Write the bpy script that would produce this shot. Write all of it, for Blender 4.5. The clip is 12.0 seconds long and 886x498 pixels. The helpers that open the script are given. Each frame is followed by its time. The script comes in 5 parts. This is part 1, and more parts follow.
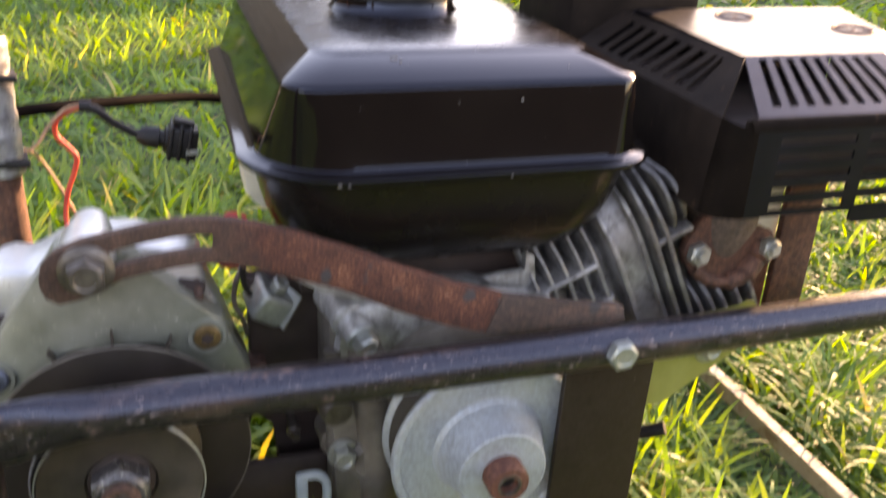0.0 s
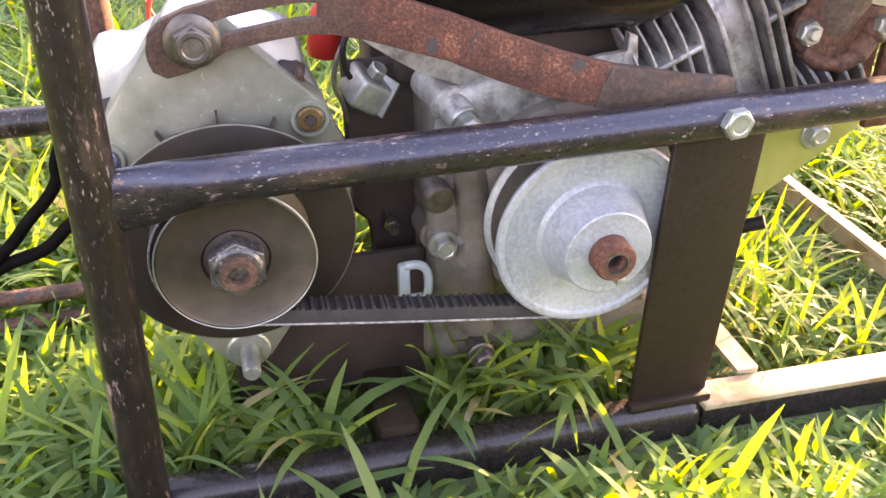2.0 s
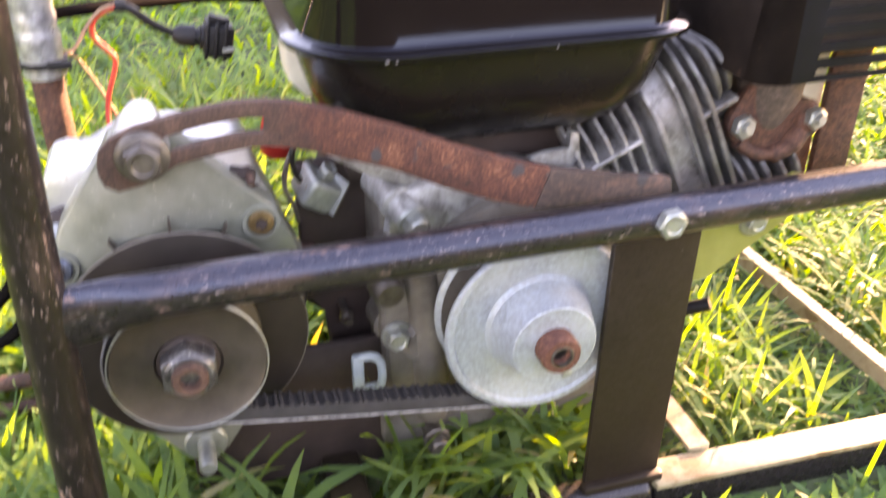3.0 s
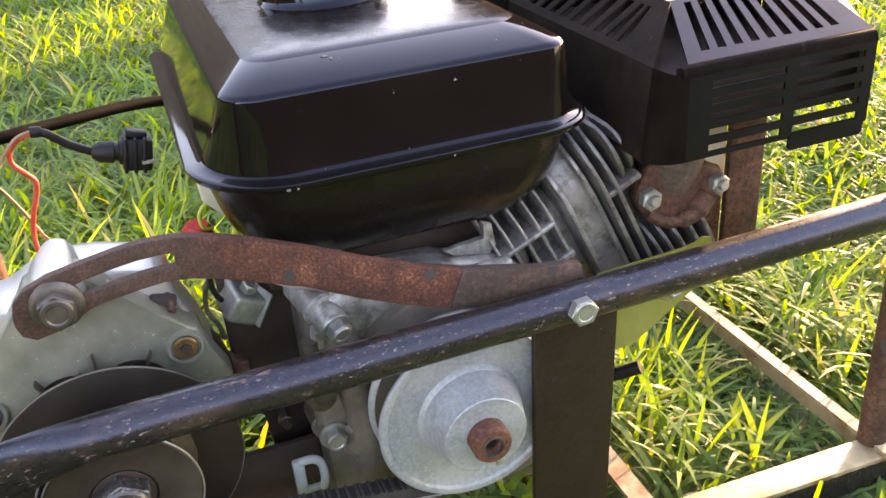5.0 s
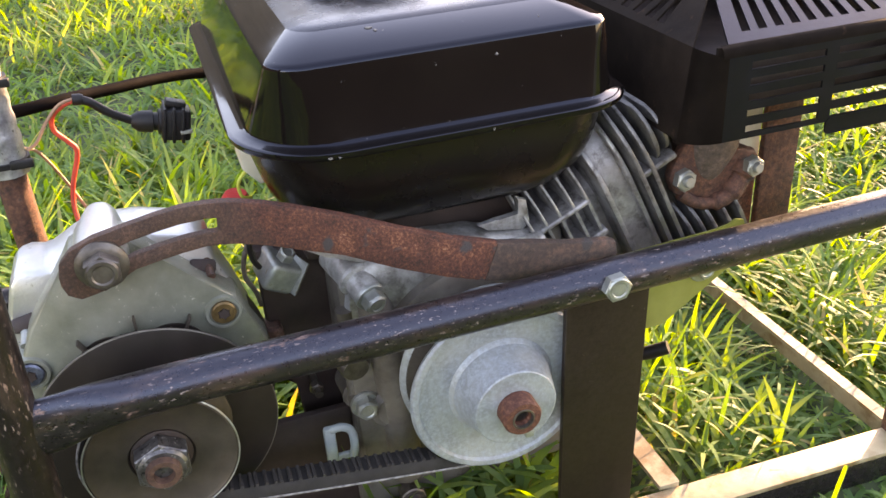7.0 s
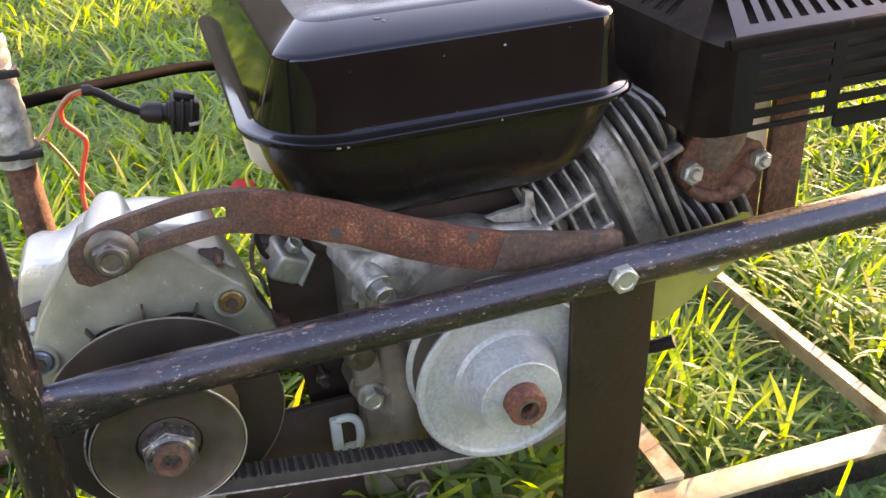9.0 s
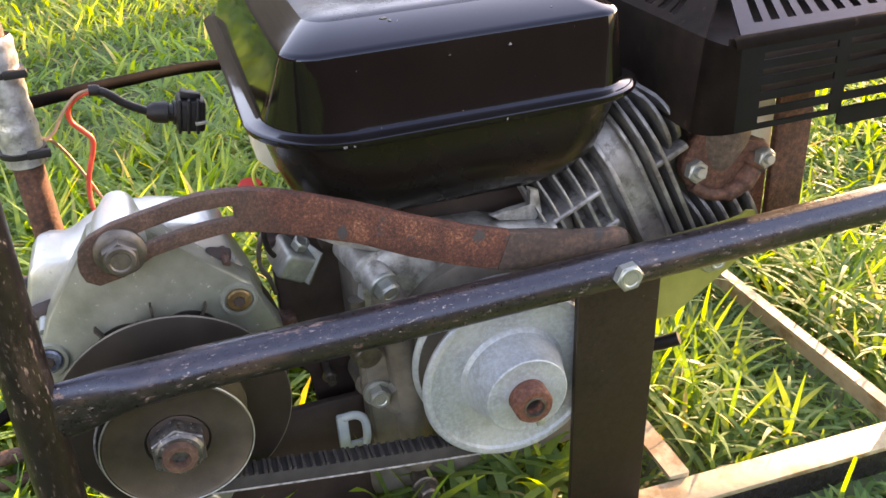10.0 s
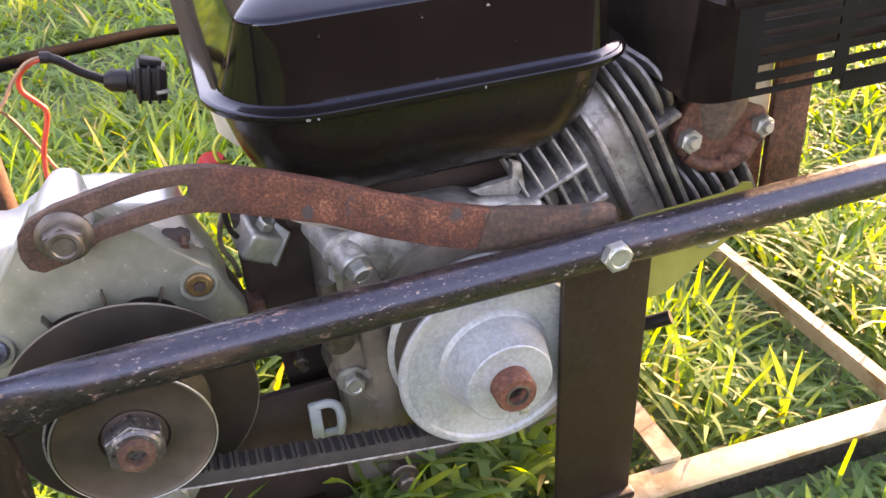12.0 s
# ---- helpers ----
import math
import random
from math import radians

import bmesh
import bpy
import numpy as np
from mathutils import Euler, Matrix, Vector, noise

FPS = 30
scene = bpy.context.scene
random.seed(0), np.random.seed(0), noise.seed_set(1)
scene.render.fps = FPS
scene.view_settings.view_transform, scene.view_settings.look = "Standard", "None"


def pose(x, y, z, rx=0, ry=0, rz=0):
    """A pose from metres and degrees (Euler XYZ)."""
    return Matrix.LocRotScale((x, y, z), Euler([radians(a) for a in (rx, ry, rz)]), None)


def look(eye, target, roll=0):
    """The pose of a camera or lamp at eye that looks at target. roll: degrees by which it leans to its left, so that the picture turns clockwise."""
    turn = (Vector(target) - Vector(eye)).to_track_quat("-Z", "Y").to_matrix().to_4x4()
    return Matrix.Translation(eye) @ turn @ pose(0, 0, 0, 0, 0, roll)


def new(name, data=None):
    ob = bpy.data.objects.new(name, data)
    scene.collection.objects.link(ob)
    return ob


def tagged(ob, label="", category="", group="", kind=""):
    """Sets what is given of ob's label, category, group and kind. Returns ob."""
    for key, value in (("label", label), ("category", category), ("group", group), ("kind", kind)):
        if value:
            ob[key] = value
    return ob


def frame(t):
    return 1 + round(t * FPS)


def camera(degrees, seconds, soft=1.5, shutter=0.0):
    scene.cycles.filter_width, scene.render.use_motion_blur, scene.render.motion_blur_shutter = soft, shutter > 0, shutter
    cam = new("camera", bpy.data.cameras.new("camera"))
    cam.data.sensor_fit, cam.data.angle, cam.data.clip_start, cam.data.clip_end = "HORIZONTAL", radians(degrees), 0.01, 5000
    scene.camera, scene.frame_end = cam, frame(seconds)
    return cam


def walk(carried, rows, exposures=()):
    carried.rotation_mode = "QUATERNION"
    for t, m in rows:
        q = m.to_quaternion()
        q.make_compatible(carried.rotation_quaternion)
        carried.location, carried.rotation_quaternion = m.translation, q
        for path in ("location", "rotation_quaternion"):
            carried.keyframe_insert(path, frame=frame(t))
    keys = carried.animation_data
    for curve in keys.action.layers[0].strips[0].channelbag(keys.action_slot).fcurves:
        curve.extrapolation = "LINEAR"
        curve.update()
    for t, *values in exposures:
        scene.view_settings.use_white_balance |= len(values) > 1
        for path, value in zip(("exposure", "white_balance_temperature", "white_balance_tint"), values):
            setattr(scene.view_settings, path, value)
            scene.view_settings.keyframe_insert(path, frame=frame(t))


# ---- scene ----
cam = camera(52.7, 12.0, shutter=0.4)
PATH = [
    (0, (-0.1333, -0.3003, 0.3993), (0.0055, 0.1324, 0.1906), 2.73),
    (0.2, (-0.1355, -0.3014, 0.3788), (-0.0006, 0.1251, 0.1555), 3.54),
    (0.3, (-0.1407, -0.3001, 0.3774), (-0.0058, 0.1245, 0.1503), 3.10),
    (0.5, (-0.1540, -0.3010, 0.3749), (-0.0196, 0.1242, 0.1489), 2.04),
    (1, (-0.1629, -0.3045, 0.3678), (-0.0329, 0.1181, 0.1343), 1.91),
    (1.5, (-0.1649, -0.3051, 0.3674), (-0.0476, 0.1148, 0.1225), 1.30),
    (2, (-0.1626, -0.3082, 0.3556), (-0.0541, 0.1005, 0.0887), 0.10),
    (2.5, (-0.1602, -0.3096, 0.3550), (-0.0513, 0.0981, 0.0868), -0.09),
    (2.8, (-0.1481, -0.3096, 0.3630), (-0.0412, 0.1018, 0.0997), 1.04),
    (3, (-0.1477, -0.3085, 0.3842), (-0.0257, 0.1080, 0.1358), -0.13),
    (3.2, (-0.1363, -0.3111, 0.3962), (-0.0195, 0.1151, 0.1625), -2.81),
    (3.4, (-0.1280, -0.3075, 0.4063), (-0.0015, 0.1179, 0.1761), -4.27),
    (3.5, (-0.1256, -0.3048, 0.4157), (0.0087, 0.1192, 0.1874), -5.05),
    (3.7, (-0.1185, -0.3021, 0.4165), (0.0284, 0.1193, 0.1911), -5.01),
    (5.3, (-0.1214, -0.3102, 0.4206), (0.0141, 0.1070, 0.1805), -4.70),
    (5.5, (-0.1237, -0.3107, 0.4197), (0.0096, 0.1069, 0.1791), -4.68),
    (6, (-0.1263, -0.3106, 0.4169), (0.0034, 0.1071, 0.1746), -4.41),
    (6.5, (-0.1272, -0.3126, 0.4166), (0.0011, 0.1057, 0.1746), -4.15),
    (7, (-0.1307, -0.3130, 0.4171), (-0.0027, 0.1046, 0.1738), -3.87),
    (9, (-0.1324, -0.3153, 0.4148), (-0.0075, 0.1029, 0.1708), -3.72),
    (9.5, (-0.1336, -0.3172, 0.4174), (-0.0105, 0.1017, 0.1737), -3.90),
    (10, (-0.1342, -0.3169, 0.4161), (-0.0112, 0.1013, 0.1713), -3.99),
    (10.5, (-0.1319, -0.3122, 0.4103), (-0.0108, 0.1022, 0.1581), -3.79),
    (10.8, (-0.1338, -0.3118, 0.4074), (-0.0260, 0.1007, 0.1460), -4.61),
    (11, (-0.1337, -0.2956, 0.4057), (-0.0202, 0.1040, 0.1274), -5.64),
    (11.2, (-0.1239, -0.2887, 0.4041), (-0.0089, 0.1075, 0.1216), -6.11),
    (11.5, (-0.1083, -0.2800, 0.4012), (0.0192, 0.1141, 0.1213), -6.65),
    (11.7, (-0.1102, -0.2830, 0.4054), (0.0126, 0.1170, 0.1317), -5.44),
    (12, (-0.1186, -0.2914, 0.4073), (0.0043, 0.1158, 0.1444), -4.24),
]
EXPOSURES = [(0.0, 3.50, 10600, 38), (0.5, 4.05, 10600, 46), (1.5, 4.33, 10600, 46), (2.6, 4.47, 10600, 46), (3.2, 4.35, 10600, 44), (3.7, 4.12, 10600, 38),
             (5.3, 3.77, 10600, 36), (10.5, 3.80, 10600, 36), (12.0, 4.11, 10600, 45)]
walk(cam, [(t, look(eye, target, roll)) for t, eye, target, roll in PATH], EXPOSURES)

# ---- daylight: a low sun from behind the machine and to its right, and a clear evening sky ----
SUN_AZ, SUN_EL = radians(32), radians(12)          # azimuth from +X towards +Y
sky_world = bpy.data.worlds.new("evening_sky")
scene.world = sky_world
sky_world.use_nodes = True
sky_nodes = sky_world.node_tree.nodes
sky = sky_nodes.new("ShaderNodeTexSky")
sky.sky_type, sky.sun_disc = "NISHITA", False
sky.sun_elevation, sky.sun_rotation = SUN_EL, radians(90) - SUN_AZ
sky.air_density, sky.dust_density, sky.ozone_density = 1.0, 0.6, 2.2
sky_world.node_tree.links.new(sky.outputs[0], sky_nodes["Background"].inputs[0])
sky_nodes["Background"].inputs[1].default_value = 0.15
sun_dir = Vector((math.cos(SUN_EL) * math.cos(SUN_AZ), math.cos(SUN_EL) * math.sin(SUN_AZ), math.sin(SUN_EL)))
sun_data = bpy.data.lights.new("sun", "SUN")
sun_data.energy, sun_data.angle, sun_data.color = 2.05, radians(0.6), (1.0, 0.84, 0.6)
sun = new("sun", sun_data)
sun.matrix_world = look(sun_dir * 5, (0, 0, 0))


# ---- materials ----
def node_material(name):
    m = bpy.data.materials.new(name)
    m.use_nodes = True
    nt = m.node_tree
    return m, nt, nt.nodes["Principled BSDF"]


def tex_noise(nt, scale, detail=4.0, rough=0.55, coord="Object", stretch=None):
    n = nt.nodes.new("ShaderNodeTexNoise")
    n.inputs["Scale"].default_value, n.inputs["Detail"].default_value, n.inputs["Roughness"].default_value = scale, detail, rough
    c = nt.nodes.new("ShaderNodeTexCoord")
    if stretch:
        mp = nt.nodes.new("ShaderNodeMapping")
        mp.inputs["Scale"].default_value = stretch
        nt.links.new(c.outputs[coord], mp.inputs[0])
        nt.links.new(mp.outputs[0], n.inputs["Vector"])
    else:
        nt.links.new(c.outputs[coord], n.inputs["Vector"])
    return n.outputs["Fac"]


def ramp(nt, fac, stops):
    r = nt.nodes.new("ShaderNodeValToRGB")
    while len(r.color_ramp.elements) < len(stops):
        r.color_ramp.elements.new(0.5)
    for e, (p, c) in zip(r.color_ramp.elements, stops):
        e.position = p
        e.color = (*c, 1) if len(c) == 3 else (c[0],) * 3 + (1,)
    nt.links.new(fac, r.inputs[0])
    return r.outputs[0]


def mix(nt, fac, a, b, mode="MIX"):
    m = nt.nodes.new("ShaderNodeMix")
    m.data_type, m.blend_type = "RGBA", mode
    for sock, v in ((m.inputs[0], fac), (m.inputs[6], a), (m.inputs[7], b)):
        if isinstance(v, (float, int)):
            sock.default_value = v
        elif isinstance(v, tuple):
            sock.default_value = (*v, 1)
        else:
            nt.links.new(v, sock)
    return m.outputs[2]


def relief(nt, bsdf, fac, strength, dist=0.001):
    b = nt.nodes.new("ShaderNodeBump")
    b.inputs["Strength"].default_value, b.inputs["Distance"].default_value = strength, dist
    nt.links.new(fac, b.inputs["Height"])
    nt.links.new(b.outputs[0], bsdf.inputs["Normal"])


def surface(name, stops, scale, rough, metal=0.0, bump=0.15, fine=900.0, speck=None, coat=0.0, rough2=None, spec=None, tint=None):
    """A base colour that wanders over the surface, fine grain in the relief and roughness, and specks of wear or dirt."""
    m, nt, b = node_material(name)
    col = ramp(nt, tex_noise(nt, scale, 6, 0.6), stops)
    if speck:
        lo, hi, colour, sscale = speck
        col = mix(nt, ramp(nt, tex_noise(nt, sscale, 5, 0.65), [(lo, (0.0,)), (hi, (1.0,))]), col, colour)
    nt.links.new(col, b.inputs["Base Color"])
    b.inputs["Metallic"].default_value = metal
    r = ramp(nt, tex_noise(nt, scale * 2.3, 5), [(0.3, (rough,)), (0.7, (rough2 or min(1, rough + 0.15),))])
    nt.links.new(r, b.inputs["Roughness"])
    b.inputs["Coat Weight"].default_value = coat
    b.inputs["Coat Roughness"].default_value = 0.06
    if tint:
        b.inputs["Specular Tint"].default_value = (*tint, 1)
    if spec is not None:
        b.inputs["Specular IOR Level"].default_value = spec
    if bump:
        relief(nt, b, tex_noise(nt, fine, 5, 0.6), bump, 0.0006)
    return m


def painted_steel(name, paint, rust, amount, rough, scuff=0.6, rough_more=0.16, along=(0.4, 1, 1), dent=0.13, spec=0.6, tint=(1, 1, 1), pale=(0.34, 0.27, 0.25), grain=560, film=None):
    """Black paint on steel: pale scuffs and specks, dust, and rust where bigger chips have gone."""
    m, nt, b = node_material(name)
    big = tex_noise(nt, 110, 7, 0.72, stretch=along)
    mid = tex_noise(nt, 300, 6, 0.75)
    fine = tex_noise(nt, grain, 5, 0.66, stretch=along)
    chips = ramp(nt, big, [(amount, (0.0,)), (amount + 0.025, (1.0,))])
    specks = ramp(nt, fine, [(scuff, (0.0,)), (scuff + 0.05, (1.0,))])
    worn = ramp(nt, tex_noise(nt, 40, 3), [(0.4, (0.15,)), (0.6, (1.0,))])
    some = nt.nodes.new("ShaderNodeMath")
    some.operation = "MULTIPLY"
    nt.links.new(specks, some.inputs[0])
    nt.links.new(worn, some.inputs[1])
    tone = mix(nt, ramp(nt, mid, [(0.35, (0.0,)), (0.7, (1.0,))]), paint, tuple(min(1, p * 1.6 + 0.004) for p in paint))
    if film:
        # thin soft brown wear through the paint, in patches of its own
        tone = mix(nt, ramp(nt, tex_noise(nt, 75, 6, 0.7, stretch=along), [(0.53, (0.0,)), (0.66, (1.0,))]), tone, film)
    rusty = mix(nt, ramp(nt, mid, [(0.35, (0.0,)), (0.65, (1.0,))]), tuple(r * 0.3 for r in rust), rust)
    col = mix(nt, chips, mix(nt, some.outputs[0], tone, pale), rusty)
    nt.links.new(col, b.inputs["Base Color"])
    r = mix(nt, mid, (rough,) * 3, (rough + rough_more,) * 3)
    nt.links.new(mix(nt, chips, mix(nt, some.outputs[0], r, (0.6, 0.6, 0.6)), (0.85, 0.85, 0.85)), b.inputs["Roughness"])
    b.inputs["Specular IOR Level"].default_value = spec
    b.inputs["Specular Tint"].default_value = (*tint, 1)
    relief(nt, b, mid, dent, 0.0006)
    return m


def rusted(name, stops, pits, scale=330.0, bump=0.9, fade=None):
    """Pitted rust: grainy at a millimetre, blotched at a centimetre, with dark bare patches; fade: other colours towards one end."""
    m, nt, b = node_material(name)
    grain = tex_noise(nt, scale, 6, 0.72)
    blotch = tex_noise(nt, 60, 5, 0.65)
    f = nt.nodes.new("ShaderNodeMath")
    f.operation = "MULTIPLY_ADD"
    f.inputs[1].default_value = 0.62
    nt.links.new(grain, f.inputs[0])
    g = nt.nodes.new("ShaderNodeMath")
    g.operation = "MULTIPLY"
    g.inputs[1].default_value = 0.38
    nt.links.new(blotch, g.inputs[0])
    nt.links.new(g.outputs[0], f.inputs[2])
    col = ramp(nt, f.outputs[0], stops)
    if fade:
        others, x0, x1 = fade
        c = nt.nodes.new("ShaderNodeTexCoord")
        s = nt.nodes.new("ShaderNodeSeparateXYZ")
        nt.links.new(c.outputs["Object"], s.inputs[0])
        w = nt.nodes.new("ShaderNodeMath")
        w.operation = "MULTIPLY_ADD"
        w.inputs[1].default_value = 0.06
        nt.links.new(tex_noise(nt, 45, 6, 0.7), w.inputs[0])
        nt.links.new(s.outputs[0], w.inputs[2])
        mr = nt.nodes.new("ShaderNodeMapRange")
        mr.inputs[1].default_value, mr.inputs[2].default_value = x0 + 0.03, x1 + 0.03
        nt.links.new(w.outputs[0], mr.inputs[0])
        col = mix(nt, mr.outputs[0], ramp(nt, f.outputs[0], others), col)
    bare = ramp(nt, tex_noise(nt, 85, 3, 0.5), [(0.64, (0.0,)), (0.7, (1.0,))])
    nt.links.new(mix(nt, bare, col, pits), b.inputs["Base Color"])
    b.inputs["Roughness"].default_value = 0.72
    relief(nt, b, grain, bump, 0.0012)
    return m


# blue tint values in these black paints put sky blue into their reflections
BLACK_GLOSS = surface("black_gloss_paint", [(0.3, (0.0045, 0.0032, 0.003)), (0.7, (0.008, 0.006, 0.005))], 14, 0.04, bump=0.01, fine=160, rough2=0.09, spec=0.34, tint=(0.62, 0.74, 1.0),
                      speck=(0.71, 0.74, (0.2, 0.19, 0.18), 240))
BLACK_SATIN = surface("black_heat_paint", [(0.3, (0.0034, 0.0025, 0.0021)), (0.7, (0.008, 0.0057, 0.005))], 30, 0.33, bump=0.08, fine=500, spec=0.3, tint=(0.36, 0.54, 1.0),
                      speck=(0.72, 0.78, (0.06, 0.045, 0.035), 160))
GUARD_BURNT = surface("burnt_brown_guard_paint", [(0.3, (0.009, 0.006, 0.0047)), (0.7, (0.021, 0.014, 0.0105))], 40, 0.6, bump=0.2, fine=600, spec=0.06,
                      speck=(0.64, 0.74, (0.05, 0.028, 0.018), 140))
BLACK_DULL = surface("dusty_black_tank_paint", [(0.3, (0.0055, 0.004, 0.0035)), (0.7, (0.011, 0.008, 0.0065))], 20, 0.2, bump=0.03, fine=300, rough2=0.32, spec=0.32, speck=(0.7, 0.75, (0.12, 0.11, 0.1), 260))
TOP_DUSTY = surface("dusty_top_paint", [(0.35, (0.006, 0.0045, 0.004)), (0.7, (0.016, 0.012, 0.0095))], 34, 0.17, bump=0.02, fine=260, rough2=0.34, spec=0.42, tint=(0.7, 0.8, 1.0), speck=(0.7, 0.76, (0.16, 0.14, 0.12), 240))
CHIP = surface("bare_chipped_metal", [(0.3, (0.07, 0.065, 0.06)), (0.7, (0.16, 0.15, 0.14))], 300, 0.5, bump=0.2)
FRAME_PAINT = painted_steel("worn_black_frame_paint", (0.0105, 0.0075, 0.0072), (0.24, 0.14, 0.11), 0.625, 0.2, 0.605, rough_more=0.18, dent=0.16, spec=0.7, tint=(0.66, 0.77, 1.0), pale=(0.27, 0.2, 0.18), grain=800, film=(0.05, 0.029, 0.022))
POST_PAINT = painted_steel("brown_worn_post_paint", (0.009, 0.006, 0.005), (0.27, 0.165, 0.12), 0.6, 0.24, 0.6, along=(1, 1, 0.3), dent=0.15, spec=0.35, pale=(0.24, 0.17, 0.14), grain=700, film=(0.045, 0.029, 0.022))
BAR_PAINT = painted_steel("brown_black_bar_paint", (0.013, 0.010, 0.010), (0.2, 0.11, 0.07), 0.69, 0.2, 0.7, rough_more=0.14, dent=0.06, spec=0.4)
PLATE_PAINT = painted_steel("flat_black_plate_paint", (0.017, 0.0105, 0.0065), (0.2, 0.11, 0.06), 0.7, 0.36, 0.7, spec=0.22)
BAR_STEEL = surface("weathered_angle_steel", [(0.3, (0.28, 0.205, 0.115)), (0.7, (0.47, 0.385, 0.24))], 30, 0.42, bump=0.2, speck=(0.47, 0.62, (0.22, 0.135, 0.06), 32))
RUST = rusted("rusted_bar_steel", [(0.37, (0.024, 0.01, 0.0075)), (0.47, (0.078, 0.023, 0.0135)), (0.555, (0.15, 0.044, 0.024)), (0.615, (0.28, 0.105, 0.055)), (0.67, (0.46, 0.26, 0.17))], (0.05, 0.042, 0.042), 760.0,
              fade=([(0.34, (0.03, 0.018, 0.014)), (0.5, (0.085, 0.042, 0.028)), (0.66, (0.2, 0.1, 0.065))], -0.032, -0.006))
RUST_DARK = rusted("brown_exhaust_rust", [(0.36, (0.028, 0.013, 0.009)), (0.5, (0.08, 0.034, 0.021)), (0.66, (0.2, 0.1, 0.065))], (0.06, 0.05, 0.05))
RUST_ORANGE = rusted("orange_shaft_rust", [(0.34, (0.042, 0.013, 0.009)), (0.5, (0.115, 0.035, 0.02)), (0.66, (0.26, 0.105, 0.062))], (0.1, 0.05, 0.035), 520.0, 0.45)
ARM_DARK = rusted("burnt_bar_steel", [(0.34, (0.025, 0.017, 0.013)), (0.5, (0.06, 0.036, 0.027)), (0.66, (0.15, 0.075, 0.048))], (0.04, 0.035, 0.033), bump=0.5)
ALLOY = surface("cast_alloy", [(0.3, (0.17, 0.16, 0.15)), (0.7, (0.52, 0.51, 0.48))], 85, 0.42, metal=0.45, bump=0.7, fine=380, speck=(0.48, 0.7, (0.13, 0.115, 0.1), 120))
ALT_ALLOY = surface("dusty_alternator_alloy", [(0.3, (0.15, 0.155, 0.115)), (0.7, (0.29, 0.295, 0.245))], 42, 0.36, metal=0.4, bump=0.25, fine=800,
                    speck=(0.66, 0.7, (0.6, 0.56, 0.46), 330))
# ALT_ALLOY made brighter: sun and sky on the rear bracket put into the colour
ALT_SKYLIT = surface("skylit_alternator_alloy", [(0.3, (0.48, 0.48, 0.46)), (0.7, (0.6, 0.6, 0.58))], 40, 0.3, metal=0.75, bump=0.35, fine=600, speck=(0.64, 0.72, (0.3, 0.27, 0.22), 200))
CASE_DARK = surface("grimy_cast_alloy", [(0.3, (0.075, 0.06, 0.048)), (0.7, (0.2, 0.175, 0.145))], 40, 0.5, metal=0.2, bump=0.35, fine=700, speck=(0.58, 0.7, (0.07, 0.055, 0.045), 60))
FIN_ALLOY = surface("dark_finned_alloy", [(0.3, (0.18, 0.165, 0.155)), (0.7, (0.48, 0.46, 0.44))], 55, 0.36, metal=0.5, bump=0.5, fine=600, speck=(0.5, 0.66, (0.11, 0.095, 0.085), 80))
# FIN_ALLOY made darker: shade under tank and guard is put into the colour
SHADED_ALLOY = surface("shaded_head_alloy", [(0.3, (0.085, 0.077, 0.072)), (0.7, (0.25, 0.24, 0.232))], 55, 0.38, metal=0.5, bump=0.5, fine=600, speck=(0.5, 0.66, (0.06, 0.052, 0.047), 80))
ZINC = surface("galvanised_pulley", [(0.32, (0.235, 0.262, 0.272)), (0.68, (0.38, 0.405, 0.395))], 42, 0.4, metal=0.35, bump=0.5, fine=600, speck=(0.42, 0.75, (0.4, 0.455, 0.51), 400))
STEEL_GREY = surface("brown_turned_steel", [(0.3, (0.055, 0.043, 0.034)), (0.7, (0.11, 0.088, 0.069))], 45, 0.44, metal=0.6, bump=0.2, fine=1100, speck=(0.6, 0.75, (0.075, 0.05, 0.038), 90))
BOLT = surface("zinc_bolt", [(0.3, (0.25, 0.265, 0.24)), (0.7, (0.42, 0.43, 0.39))], 150, 0.35, metal=0.7, bump=0.2, fine=1500, speck=(0.62, 0.75, (0.25, 0.17, 0.1), 220))
BOLT_DULL = surface("dull_flange_bolt", [(0.3, (0.075, 0.06, 0.05)), (0.7, (0.185, 0.158, 0.135))], 140, 0.36, metal=0.7, bump=0.25, fine=1500)
FAN_BLACK = surface("brown_black_fan_steel", [(0.3, (0.014, 0.01, 0.008)), (0.7, (0.032, 0.023, 0.0185))], 35, 0.45, bump=0.06, fine=700, spec=0.3)
# rubber black, and the groove's own shadow put into the colour
GROOVE = surface("shaded_groove_steel", [(0.3, (0.03, 0.024, 0.02)), (0.7, (0.075, 0.062, 0.053))], 60, 0.5, metal=0.3, bump=0.2, fine=900)
RUBBER = surface("belt_rubber", [(0.3, (0.011, 0.0095, 0.0085)), (0.7, (0.028, 0.024, 0.021))], 90, 0.7, bump=0.3, fine=1400)
FRAY = surface("frayed_cord", [(0.3, (0.1, 0.095, 0.09)), (0.7, (0.36, 0.34, 0.32))], 350, 0.8, bump=0.3)
PLASTIC = surface("black_plastic", [(0.3, (0.006, 0.0055, 0.0055)), (0.7, (0.014, 0.0125, 0.012))], 90, 0.42, bump=0.15, spec=0.28)
CABLE = surface("matt_black_cable_sheath", [(0.3, (0.004, 0.0034, 0.0032)), (0.7, (0.008, 0.0066, 0.006))], 90, 0.6, bump=0.15, spec=0.02)
DARK_STEEL = surface("sooty_dark_steel", [(0.3, (0.02, 0.0115, 0.009)), (0.7, (0.05, 0.029, 0.023))], 40, 0.6, bump=0.3, fine=600)
